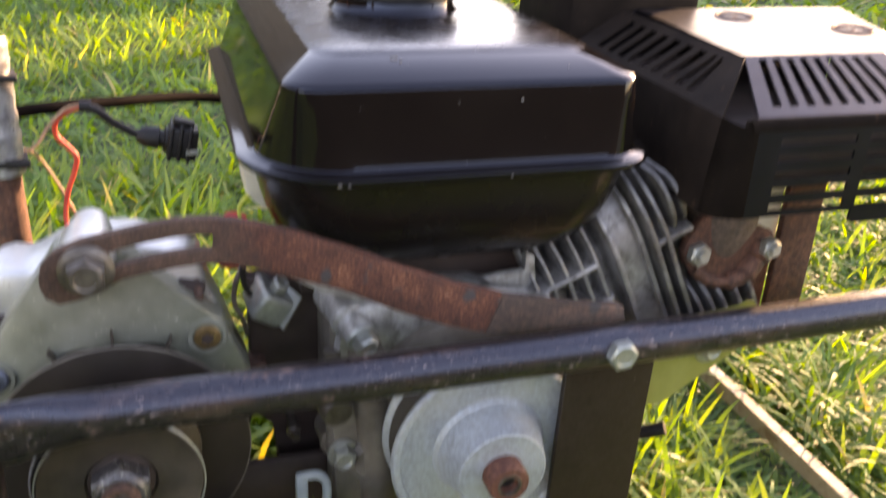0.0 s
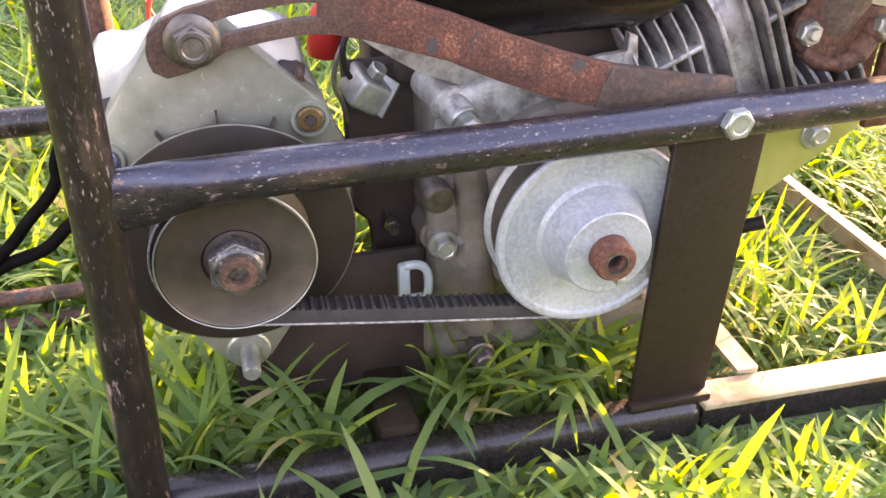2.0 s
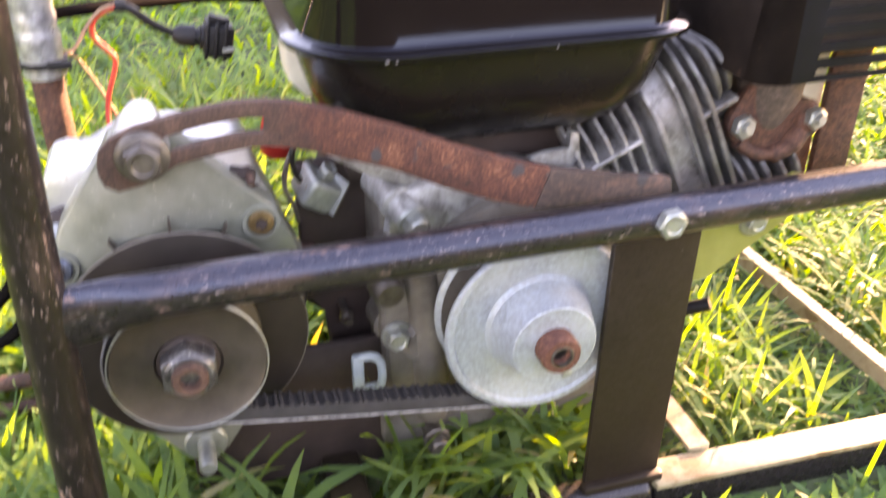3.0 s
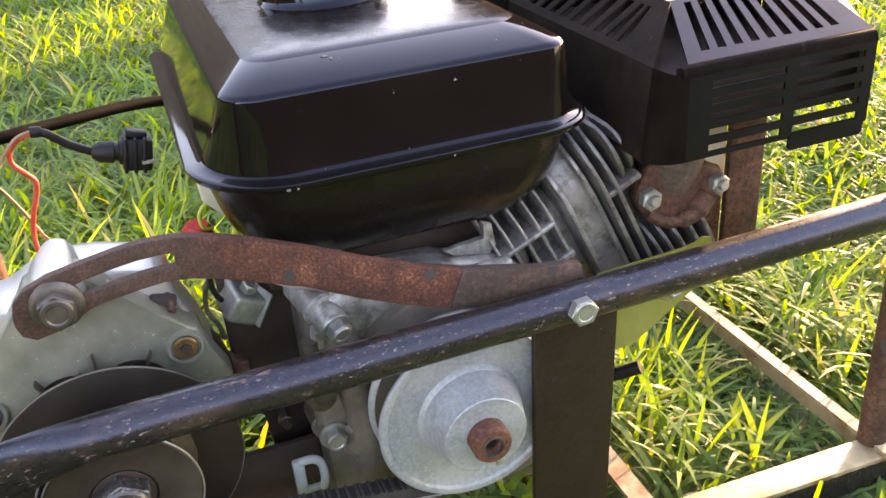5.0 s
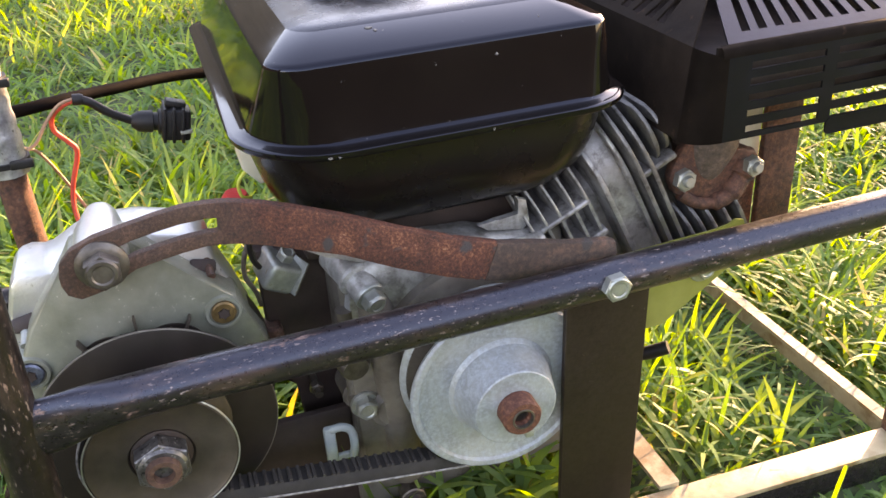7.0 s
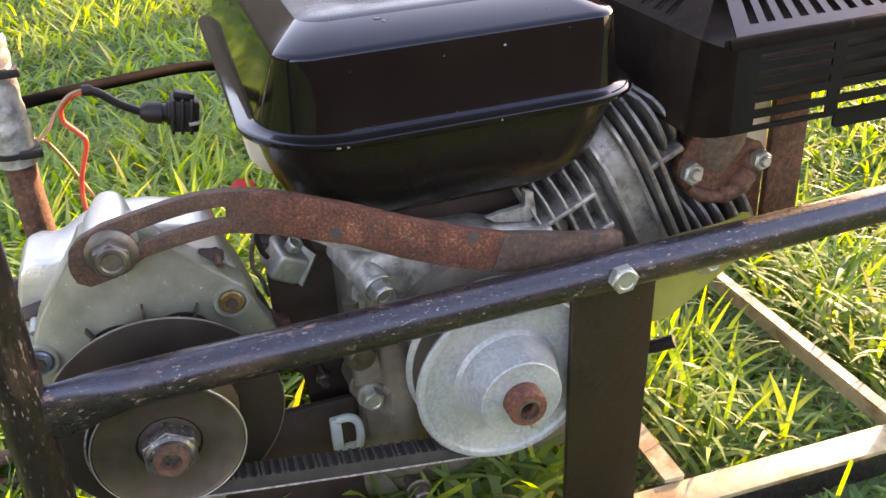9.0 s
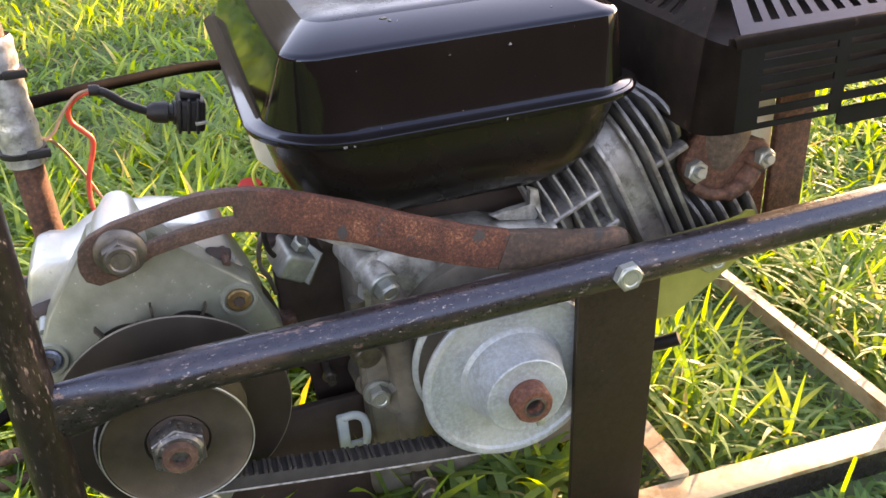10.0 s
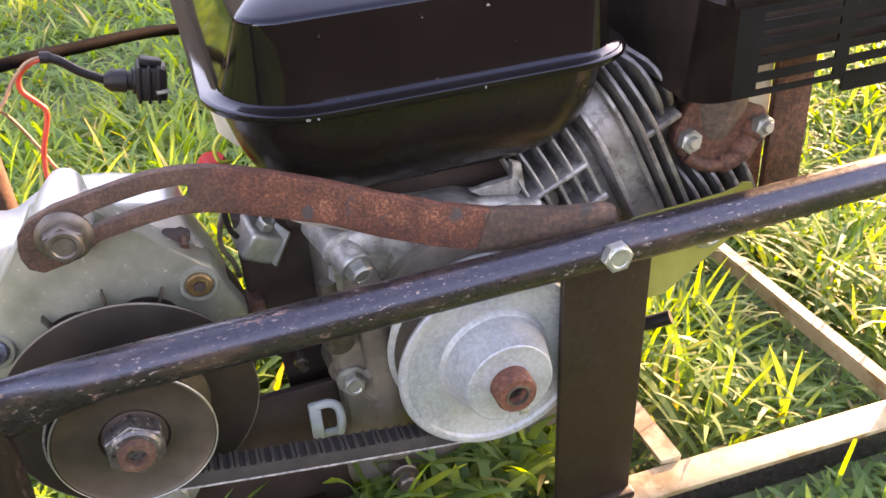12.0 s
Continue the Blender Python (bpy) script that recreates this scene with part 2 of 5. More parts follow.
RED_PLASTIC = surface("red_plastic", [(0.3, (0.55, 0.02, 0.015)), (0.7, (0.7, 0.04, 0.03))], 80, 0.35, bump=0.05)
RED_WIRE = surface("red_wire_sheath", [(0.3, (0.6, 0.05, 0.03)), (0.7, (0.72, 0.09, 0.05))], 90, 0.4, bump=0.03)
TAN_WIRE = surface("tan_wire_sheath", [(0.3, (0.26, 0.14, 0.08)), (0.7, (0.36, 0.22, 0.13))], 90, 0.5, bump=0.03)
YELLOW_WIRE = surface("yellow_wire_sheath", [(0.3, (0.5, 0.5, 0.06)), (0.7, (0.6, 0.6, 0.1))], 90, 0.4, bump=0.03)
TAPE = surface("silver_tape", [(0.35, (0.2, 0.2, 0.2)), (0.65, (0.52, 0.52, 0.51))], 120, 0.26, metal=0.6, bump=1.0, fine=300)
PASSIVATED = surface("yellow_zinc_sheet", [(0.3, (0.18, 0.19, 0.04)), (0.7, (0.31, 0.31, 0.09))], 25, 0.4, metal=0.2, bump=0.12, speck=(0.66, 0.75, (0.3, 0.2, 0.09), 90))
CREAM = surface("cream_gasket_sheet", [(0.3, (0.5, 0.45, 0.33)), (0.7, (0.64, 0.58, 0.44))], 60, 0.6, bump=0.1)
SOIL = surface("soil_and_thatch", [(0.3, (0.03, 0.05, 0.018)), (0.7, (0.06, 0.085, 0.03))], 60, 0.95, bump=1.0, fine=140, speck=(0.58, 0.72, (0.12, 0.11, 0.06), 160))


def grass_material():
    m, nt, b = node_material("grass_blade")
    g = nt.nodes.new("ShaderNodeNewGeometry")
    blade = ramp(nt, g.outputs["Random Per Island"], [(0.0, (0.068, 0.15, 0.066)), (0.35, (0.098, 0.195, 0.079)), (0.7, (0.13, 0.23, 0.085)), (0.955, (0.17, 0.255, 0.098)), (0.975, (0.3, 0.27, 0.15)), (1.0, (0.4, 0.35, 0.22))])
    patch = ramp(nt, tex_noise(nt, 6, 4), [(0.35, (0.72, 0.72, 0.72)), (0.65, (1.15, 1.15, 1.0))])
    col = mix(nt, 1.0, blade, patch, "MULTIPLY")
    nt.links.new(col, b.inputs["Base Color"])
    b.inputs["Roughness"].default_value = 0.5
    b.inputs["Specular IOR Level"].default_value = 0.12
    tr = nt.nodes.new("ShaderNodeBsdfTranslucent")
    nt.links.new(mix(nt, 1.0, col, (2.45, 2.15, 0.08), "MULTIPLY"), tr.inputs[0])
    ms = nt.nodes.new("ShaderNodeMixShader")
    ms.inputs[0].default_value = 0.45
    nt.links.new(b.outputs[0], ms.inputs[1])
    nt.links.new(tr.outputs[0], ms.inputs[2])
    nt.links.new(ms.outputs[0], nt.nodes["Material Output"].inputs[0])
    return m


GRASS = grass_material()
BRASS = surface("tarnished_brass_screw", [(0.3, (0.1, 0.055, 0.022)), (0.7, (0.3, 0.18, 0.075))], 200, 0.35, metal=0.6, bump=0.3, fine=900, speck=(0.6, 0.68, (0.08, 0.04, 0.02), 300))
SCREW_BLUE = surface("dark_blue_zinc_screw", [(0.35, (0.07, 0.08, 0.11)), (0.65, (0.24, 0.27, 0.34))], 260, 0.32, metal=0.7, bump=0.4, fine=900)
STRAP_RUST = rusted("dark_red_strap_rust", [(0.36, (0.018, 0.008, 0.006)), (0.5, (0.085, 0.03, 0.017)), (0.6, (0.16, 0.06, 0.033)), (0.68, (0.28, 0.13, 0.075))], (0.03, 0.025, 0.024))
COG_RUBBER = surface("dusty_cog_rubber", [(0.3, (0.018, 0.0145, 0.0125)), (0.7, (0.036, 0.03, 0.026))], 200, 0.75, bump=0.3, fine=1400)
NUT_GRIME = surface("grimy_nut_steel", [(0.35, (0.05, 0.045, 0.045)), (0.6, (0.17, 0.16, 0.155))], 160, 0.24, metal=0.6, bump=0.5, fine=600, speck=(0.61, 0.65, (0.5, 0.47, 0.44), 300))
PIPE_RUST = rusted("grey_brown_pipe_rust", [(0.34, (0.03, 0.022, 0.018)), (0.5, (0.09, 0.06, 0.045)), (0.66, (0.2, 0.13, 0.1))], (0.05, 0.045, 0.04))
SCREEN_GREY = surface("grey_brown_screen", [(0.3, (0.09, 0.075, 0.06)), (0.7, (0.16, 0.135, 0.11))], 12, 0.9, bump=0.2)
SCREEN_DARK = surface("dark_brown_screen", [(0.3, (0.010, 0.007, 0.005)), (0.7, (0.018, 0.012, 0.009))], 12, 0.9, bump=0.2)


# ---- mesh helpers ----
def part(name, bm, material, parent=None, label="", smooth=40):
    """Links a bmesh, built in world metres, as one mesh object under a thing or a part."""
    me = bpy.data.meshes.new(name)
    bmesh.ops.recalc_face_normals(bm, faces=bm.faces[:])
    bm.to_mesh(me)
    bm.free()
    co = np.empty(len(me.vertices) * 3)
    me.vertices.foreach_get("co", co)
    co = co.reshape(-1, 3)
    c = (co.min(0) + co.max(0)) / 2
    me.transform(Matrix.Translation(-Vector(c)))
    me.materials.append(material)
    if smooth:
        me.shade_smooth()
        me.set_sharp_from_angle(angle=radians(smooth))
    ob = new(name, me)
    base = Vector((0, 0, 0))
    if parent is not None:
        ob.parent = parent
        base = Vector(parent["base"])
    ob.location = Vector(c) - base
    ob["base"] = tuple(c)
    if label:
        tagged(ob, label)
    return ob


def thing(name, base, label, category, group=""):
    ob = new(name)
    ob.location = base
    ob.empty_display_size = 0.02
    ob["base"] = tuple(base)
    return tagged(ob, label, category, group)


def basis(d):
    d = Vector(d).normalized()
    a = Vector((0, 0, 1)) if abs(d.z) < 0.9 else Vector((1, 0, 0))
    u = d.cross(a).normalized()
    return d, u, d.cross(u).normalized()


def add_tube(bm, path, r, seg=14, cap=True, close=False):
    """Sweeps a circle along a path. r: a number or one a point."""
    pts = [Vector(p) for p in path]
    n = len(pts)
    rs = [r] * n if isinstance(r, (int, float)) else list(r)
    t0 = (pts[1] - pts[0]).normalized()
    _, u, v = basis(t0)
    rings = []
    for i, p in enumerate(pts):
        t = (pts[min(i + 1, n - 1)] - pts[max(i - 1, 0)]).normalized()
        u = (u - t * u.dot(t)).normalized()
        v = t.cross(u)
        rings.append([bm.verts.new(p + (u * math.cos(a) + v * math.sin(a)) * rs[i]) for a in [2 * math.pi * k / seg for k in range(seg)]])
    for a, b in zip(rings, rings[1:]):
        for k in range(seg):
            bm.faces.new((a[k], a[(k + 1) % seg], b[(k + 1) % seg], b[k]))
    if cap:
        bm.faces.new(rings[0][::-1])
        bm.faces.new(rings[-1])
    return bm


def tube(path, r, seg=14):
    return add_tube(bmesh.new(), path, r, seg)


def curve_pts(ctrl, steps=8):
    """A smooth path through control points (Catmull-Rom)."""
    p = [Vector(c) for c in ctrl]
    p = [2 * p[0] - p[1]] + p + [2 * p[-1] - p[-2]]
    out = []
    for i in range(1, len(p) - 2):
        for s in range(steps):
            t = s / steps
            out.append(0.5 * (2 * p[i] + (p[i + 1] - p[i - 1]) * t + (2 * p[i - 1] - 5 * p[i] + 4 * p[i + 1] - p[i + 2]) * t * t + (3 * p[i] - p[i - 1] - 3 * p[i + 1] + p[i + 2]) * t ** 3))
    return out + [p[-2]]


def add_lathe(bm, origin, axis, profile, seg=48, turn=0.0):
    """Turns a profile of (distance along the axis, radius) round the axis."""
    d, u, v = basis(axis)
    o = Vector(origin)
    rings = []
    for h, r in profile:
        if r < 1e-6:
            rings.append([bm.verts.new(o + d * h)])
        else:
            rings.append([bm.verts.new(o + d * h + (u * math.cos(a) + v * math.sin(a)) * r) for a in [turn + 2 * math.pi * k / seg for k in range(seg)]])
    for a, b in zip(rings, rings[1:]):
        for k in range(seg):
            j = (k + 1) % seg
            if len(a) == 1 and len(b) > 1:
                bm.faces.new((a[0], b[j], b[k]))
            elif len(b) == 1 and len(a) > 1:
                bm.faces.new((a[k], a[j], b[0]))
            elif len(a) > 1:
                bm.faces.new((a[k], a[j], b[j], b[k]))
    return bm


def lathe(origin, axis, profile, seg=48, turn=0.0):
    return add_lathe(bmesh.new(), origin, axis, profile, seg, turn)


def add_box(bm, x0, x1, y0, y1, z0, z1, bevel=0.0, m=None, seg=2):
    r = bmesh.ops.create_cube(bm, size=1.0)
    vs = r["verts"]
    bmesh.ops.scale(bm, vec=(x1 - x0, y1 - y0, z1 - z0), verts=vs)
    bmesh.ops.translate(bm, vec=((x0 + x1) / 2, (y0 + y1) / 2, (z0 + z1) / 2), verts=vs)
    if bevel:
        es = list({e for v in vs for e in v.link_edges})
        out = bmesh.ops.bevel(bm, geom=es, offset=bevel, segments=seg, profile=0.5, affect="EDGES")
        vs = list({v for f in out["faces"] for v in f.verts} | {v for v in vs if v.is_valid})
    if m is not None:
        bmesh.ops.transform(bm, matrix=m, verts=vs)
    return bm


def box(*a, **k):
    return add_box(bmesh.new(), *a, **k)


def add_prism(bm, outline, place, depth, bevel=0.0):
    """Extrudes a 2D outline. place(a, b, h): the world point of outline point (a, b) at height h."""
    lo = [bm.verts.new(place(a, b, 0)) for a, b in outline]
    hi = [bm.verts.new(place(a, b, depth)) for a, b in outline]
    n = len(outline)
    faces = [bm.faces.new(lo[::-1]), bm.faces.new(hi)]
    for k in range(n):
        faces.append(bm.faces.new((lo[k], lo[(k + 1) % n], hi[(k + 1) % n], hi[k])))
    if bevel:
        es = [e for f in faces[:2] for e in f.edges]
        bmesh.ops.bevel(bm, geom=es, offset=bevel, segments=2, profile=0.5, affect="EDGES")
    return bm


def prism(outline, place, depth, bevel=0.0):
    return add_prism(bmesh.new(), outline, place, depth, bevel)


def on_y(y):
    """Outlines in x and z, standing on the plane y and growing towards the back."""
    return lambda a, b, h: Vector((a, y + h, b))


def round_rect(x0, x1, y0, y1, r, n=6):
    out = []
    for cx, cy, a0 in ((x1 - r, y1 - r, 0), (x0 + r, y1 - r, 90), (x0 + r, y0 + r, 180), (x1 - r, y0 + r, 270)):
        out += [(cx + r * math.cos(radians(a0 + 90 * k / n)), cy + r * math.sin(radians(a0 + 90 * k / n))) for k in range(n + 1)]
    return out


def loft(rings, cap=True):
    bm = bmesh.new()
    rows = [[bm.verts.new(p) for p in ring] for ring in rings]
    n = len(rows[0])
    for a, b in zip(rows, rows[1:]):
        for k in range(n):
            bm.faces.new((a[k], a[(k + 1) % n], b[(k + 1) % n], b[k]))
    if cap:
        bm.faces.new(rows[0][::-1])
        bm.faces.new(rows[-1])
    return bm


def hex_head(origin, axis, flats, height, turn=0.3):
    """A hexagon head with a round chamfered crown and a shallow dish in it."""
    r = flats / math.sqrt(3)
    bm = bmesh.new()
    add_lathe(bm, origin, axis, [(0, 0), (0, r * 0.96), (height * 0.06, r), (height * 0.8, r), (height * 0.86, r * 0.95), (height * 0.86, 0)], 6, turn)
    add_lathe(bm, origin, axis, [(height * 0.8, flats * 0.49), (height * 0.88, flats * 0.485), (height, flats * 0.43), (height, flats * 0.33), (height * 0.93, flats * 0.28), (height * 0.93, 0)], 28, turn)
    return bm


def bolt(parent, name, origin, axis, flats, height, material=BOLT, washer=0.0, stud=0.0, turn=0.3, label="zinc-plated hexagon bolt"):
    """A bolt: the head, with its washer and the stud's end as sub-parts."""
    d = Vector(axis).normalized()
    o = Vector(origin)
    head = part(name, hex_head(o, d, flats, height, turn), material, parent, label, smooth=25)
    if washer:
        part("washer", lathe(o - d * 0.0009, d, [(0, 0), (0, washer), (0.0012, washer), (0.0018, washer * 0.94), (0.0018, 0)], 32), material, head)
    if stud:
        part("stud_end", lathe(o, d, [(height - 0.001, flats * 0.3), (height + stud, flats * 0.3), (height + stud + 0.001, flats * 0.24), (height + stud + 0.001, 0)], 24), material, head)
    return head


# ---- ground ----
def ground_z(x, y):
    """The lawn falls very slightly to the right under the machine."""
    return 0.006 - 0.0318 * (np.clip(x, -1.0, 1.0) - 0.1) + 0.006 * np.sin(x * 7.3 + 1.1) * np.cos(y * 6.1)


def build_ground():
    steps = np.concatenate([-np.geomspace(80, 2.2, 14), np.linspace(-2, 2, 60), np.geomspace(2.2, 80, 14)])
    xs, ys = np.meshgrid(steps, steps + 0.3, indexing="ij")
    zs = ground_z(xs, ys)
    n = len(steps)
    verts = np.stack([xs, ys, zs], -1).reshape(-1, 3)
    idx = np.arange(n * n).reshape(n, n)
    faces = np.stack([idx[:-1, :-1], idx[1:, :-1], idx[1:, 1:], idx[:-1, 1:]], -1).reshape(-1, 4)
    me = bpy.data.meshes.new("ground")
    me.from_pydata(verts.tolist(), [], faces.tolist())
    me.materials.append(SOIL)
    me.shade_smooth()
    tagged(new("ground", me), "soil and thatch under the lawn", "ground", kind="structure")


build_ground()
# added out of view: darkens what the tank's front mirrors
tagged(part("screen_south", box(-1.6, 1.6, -1.35, -1.3, -0.05, 0.55, 0.004), SCREEN_DARK), "unseen low dark screen for the tank front to mirror", "wall", kind="structure")
# added out of view: keeps bright low sky out of the tank's left side
tagged(part("screen_west", box(-3.06, -3.0, -1.3, 6.0, -0.05, 1.5, 0.004), SCREEN_DARK), "unseen dark screen hiding the low sky on the left", "wall", kind="structure")
# added out of view: dims the left of the tank top's reflection
tagged(part("screen_north", box(-3.0, 1.0, 6.0, 6.06, -0.05, 2.2, 0.004), SCREEN_GREY), "unseen grey-brown screen for the tank top to mirror", "wall", kind="structure")
# added out of view: shades the left lawn, its gap lets a sun strip in
tagged(part("shade_screen_east", add_box(box(-1.2, 2.03, 3.1, 3.16, -0.05, 0.72, 0.004), 2.76, 4.25, 3.1, 3.16, -0.05, 1.1, 0.004), SCREEN_GREY), "unseen screen shading the lawn, with a gap for a sunlit strip", "wall", kind="structure")


# ---- the steel frame ----
def build_frame():
    f = thing("tube_frame", (0.0, 0.1, 0.02), "worn black tube and angle steel frame standing on grass", "frame")
    # front posts and rail
    part("post", tube([(-0.2205, 0.0, 0.0), (-0.2165, 0.0, 0.09), (-0.2095, 0.0, 0.29), (-0.205, 0.0, 0.42)], 0.0093, 24), POST_PAINT, f)
    # the rail's left end is squashed flat where it meets the post
    rail_path = curve_pts([(-0.212, -0.001, 0.1965), (-0.195, -0.001, 0.1975), (-0.165, 0.0, 0.1992), (-0.05, 0.0, 0.2), (0.1, 0.0, 0.2015), (0.262, 0.003, 0.203)], 6)
    bm = tube(rail_path, 0.0092, 24)
    for v in bm.verts:
        k = max(0.0, min(1.0, (-0.168 - v.co.x) / 0.034))
        k = k * k * (3 - 2 * k)
        v.co.z = 0.198 + (v.co.z - 0.198) * (1 + 0.4 * k) - 0.0015 * k
        v.co.y *= 1 - 0.4 * k
    rail = part("rail", bm, FRAME_PAINT, f)
    part("post", tube([(0.2625, 0.017, 0.0), (0.261, 0.017, 0.215), (0.259, 0.017, 0.4)], 0.0088, 20), RUST_DARK, f)
    # base: angle steel round the bottom
    def angle(p0, p1, side, w=0.02, t=0.003, drop=0.022):
        """An angle bar from p0 to p1: a flat top leg and a leg hanging down along one side."""
        p0, p1 = Vector(p0), Vector(p1)
        d = (p1 - p0).normalized()
        s = Vector(side)
        up = Vector((0, 0, 1))
        bm = bmesh.new()
        prof = [(0, 0), (w, 0), (w, -t), (t, -t), (t, -drop), (0, -drop)]
        add_prism(bm, prof, lambda a, b, h: p0 + s * a + up * b + d * h, (p1 - p0).length, 0.0008)
        return bm
    part("bottom_bar", box(-0.222, 0.066, 0.0, 0.021, -0.03, 0.0, 0.009, m=Matrix.Translation((0, 0, 0.0339)) @ Matrix.Rotation(radians(1.45), 4, "Y"), seg=4), BAR_PAINT, f, "glossy black-painted square tube")
    bare = part("bottom_bar", box(0.064, 0.268, 0.001, 0.0205, -0.0035, 0.0, 0.0006, m=Matrix.Translation((0, 0, 0.0338)) @ Matrix.Rotation(radians(1.75), 4, "Y")), BAR_STEEL, f, "pale bare angle bar")
    part("front_leg", box(0.064, 0.268, 0.0012, 0.0042, -0.022, -0.0036, 0.0006, m=Matrix.Translation((0, 0, 0.0338)) @ Matrix.Rotation(radians(1.75), 4, "Y")), BAR_PAINT, bare, "black-painted front leg")
    part("cross_bar", angle((0.1075, 0.021, 0.0335), (0.1075, 0.29, 0.0335), (-1, 0, 0), w=0.013, drop=0.016), BAR_STEEL, f, "pale weathered angle cross bar")
    part("cross_bar", angle((0.266, 0.0, 0.0285), (0.262, 0.29, 0.0285), (-1, 0, 0), w=0.0085, drop=0.018), BAR_STEEL, f, "pale weathered angle cross bar")
    part("cross_bar", box(-0.109, -0.087, 0.018, 0.082, 0.012, 0.04, 0.004), PLATE_PAINT, f)
    part("bottom_bar", tube([(-0.42, 0.172, 0.05), (-0.2, 0.177, 0.046)], 0.0048, 16), RUST_DARK, f, "rusty rear bottom tube")
    part("bottom_bar", tube([(-0.42, 0.165, 0.036), (-0.2, 0.168, 0.033)], 0.0045, 16), RUST_DARK, f, "rusty rear bottom tube")
    part("rail", tube([(-0.42, 0.2, 0.148), (-0.215, 0.2, 0.147)], 0.0085, 16), POST_PAINT, f, "worn black rear tube")
    # rear post, silver tape round its upper part
    post = part("post", tube([(-0.2215, 0.2, 0.0), (-0.2225, 0.2, 0.3), (-0.223, 0.2, 0.42)], 0.0085, 20), STRAP_RUST, f, "rust-brown rear tube post")
    # flat plate that carries the rail
    bm = bmesh.new()
    add_prism(bm, [(0.024, 0.026), (0.067, 0.026), (0.0725, 0.197), (0.0275, 0.197)], on_y(0.0095), 0.004, 0.0008)
    part("plate", bm, PLATE_PAINT, f, "flat black-painted upright strip")
    part("weld", box(0.022, 0.069, 0.0045, 0.012, 0.031, 0.037, 0.002), PLATE_PAINT, f)
    bolt(f, "bolt", (0.042, -0.0085, 0.2025), (0, -1, 0), 0.012, 0.0055, BOLT, turn=0.1)
    return f


build_frame()


def build_tape():
    t = thing("silver_tape", (-0.229, 0.2, 0.2), "silver tape wrapped round the rear post, held by black ties", "tape")
    rng = random.Random(4)
    prof = []
    for k in range(26):
        h = 0.226 + 0.072 * k / 25
        prof.append((h, 0.0112 + 0.0003 * math.sin(k * 1.9) + rng.uniform(-0.0004, 0.0004)))
    bm = bmesh.new()
    add_lathe(bm, (-0.2222, 0.2, 0.0), (0, 0, 1), prof, 22)
    part("tape_wrap", bm, TAPE, t)
    for h in (0.2335, 0.279):
        part("cable_tie", lathe((-0.2222, 0.2, h), (0, 0, 1), [(-0.0015, 0.011), (-0.0015, 0.0128), (0.0015, 0.0128), (0.0015, 0.011)], 24), PLASTIC, t, "black cable tie")
        part("cable_tie", box(-0.219, -0.207, 0.187, 0.191, h - 0.002, h + 0.0025, 0.0006), PLASTIC, t, "black cable tie tail")


build_tape()


# ---- the engine ----
CRANK = Vector((-0.003, 0.0, 0.1388))
TILT = radians(25)
UX, UZ = math.cos(TILT), math.sin(TILT)


def cyl_place(u, v, y):
    """A point by its way along the inclined cylinder (u), across it (v) and its depth."""
    return Vector((CRANK.x + u * UX - v * UZ, y, CRANK.z + u * UZ + v * UX))


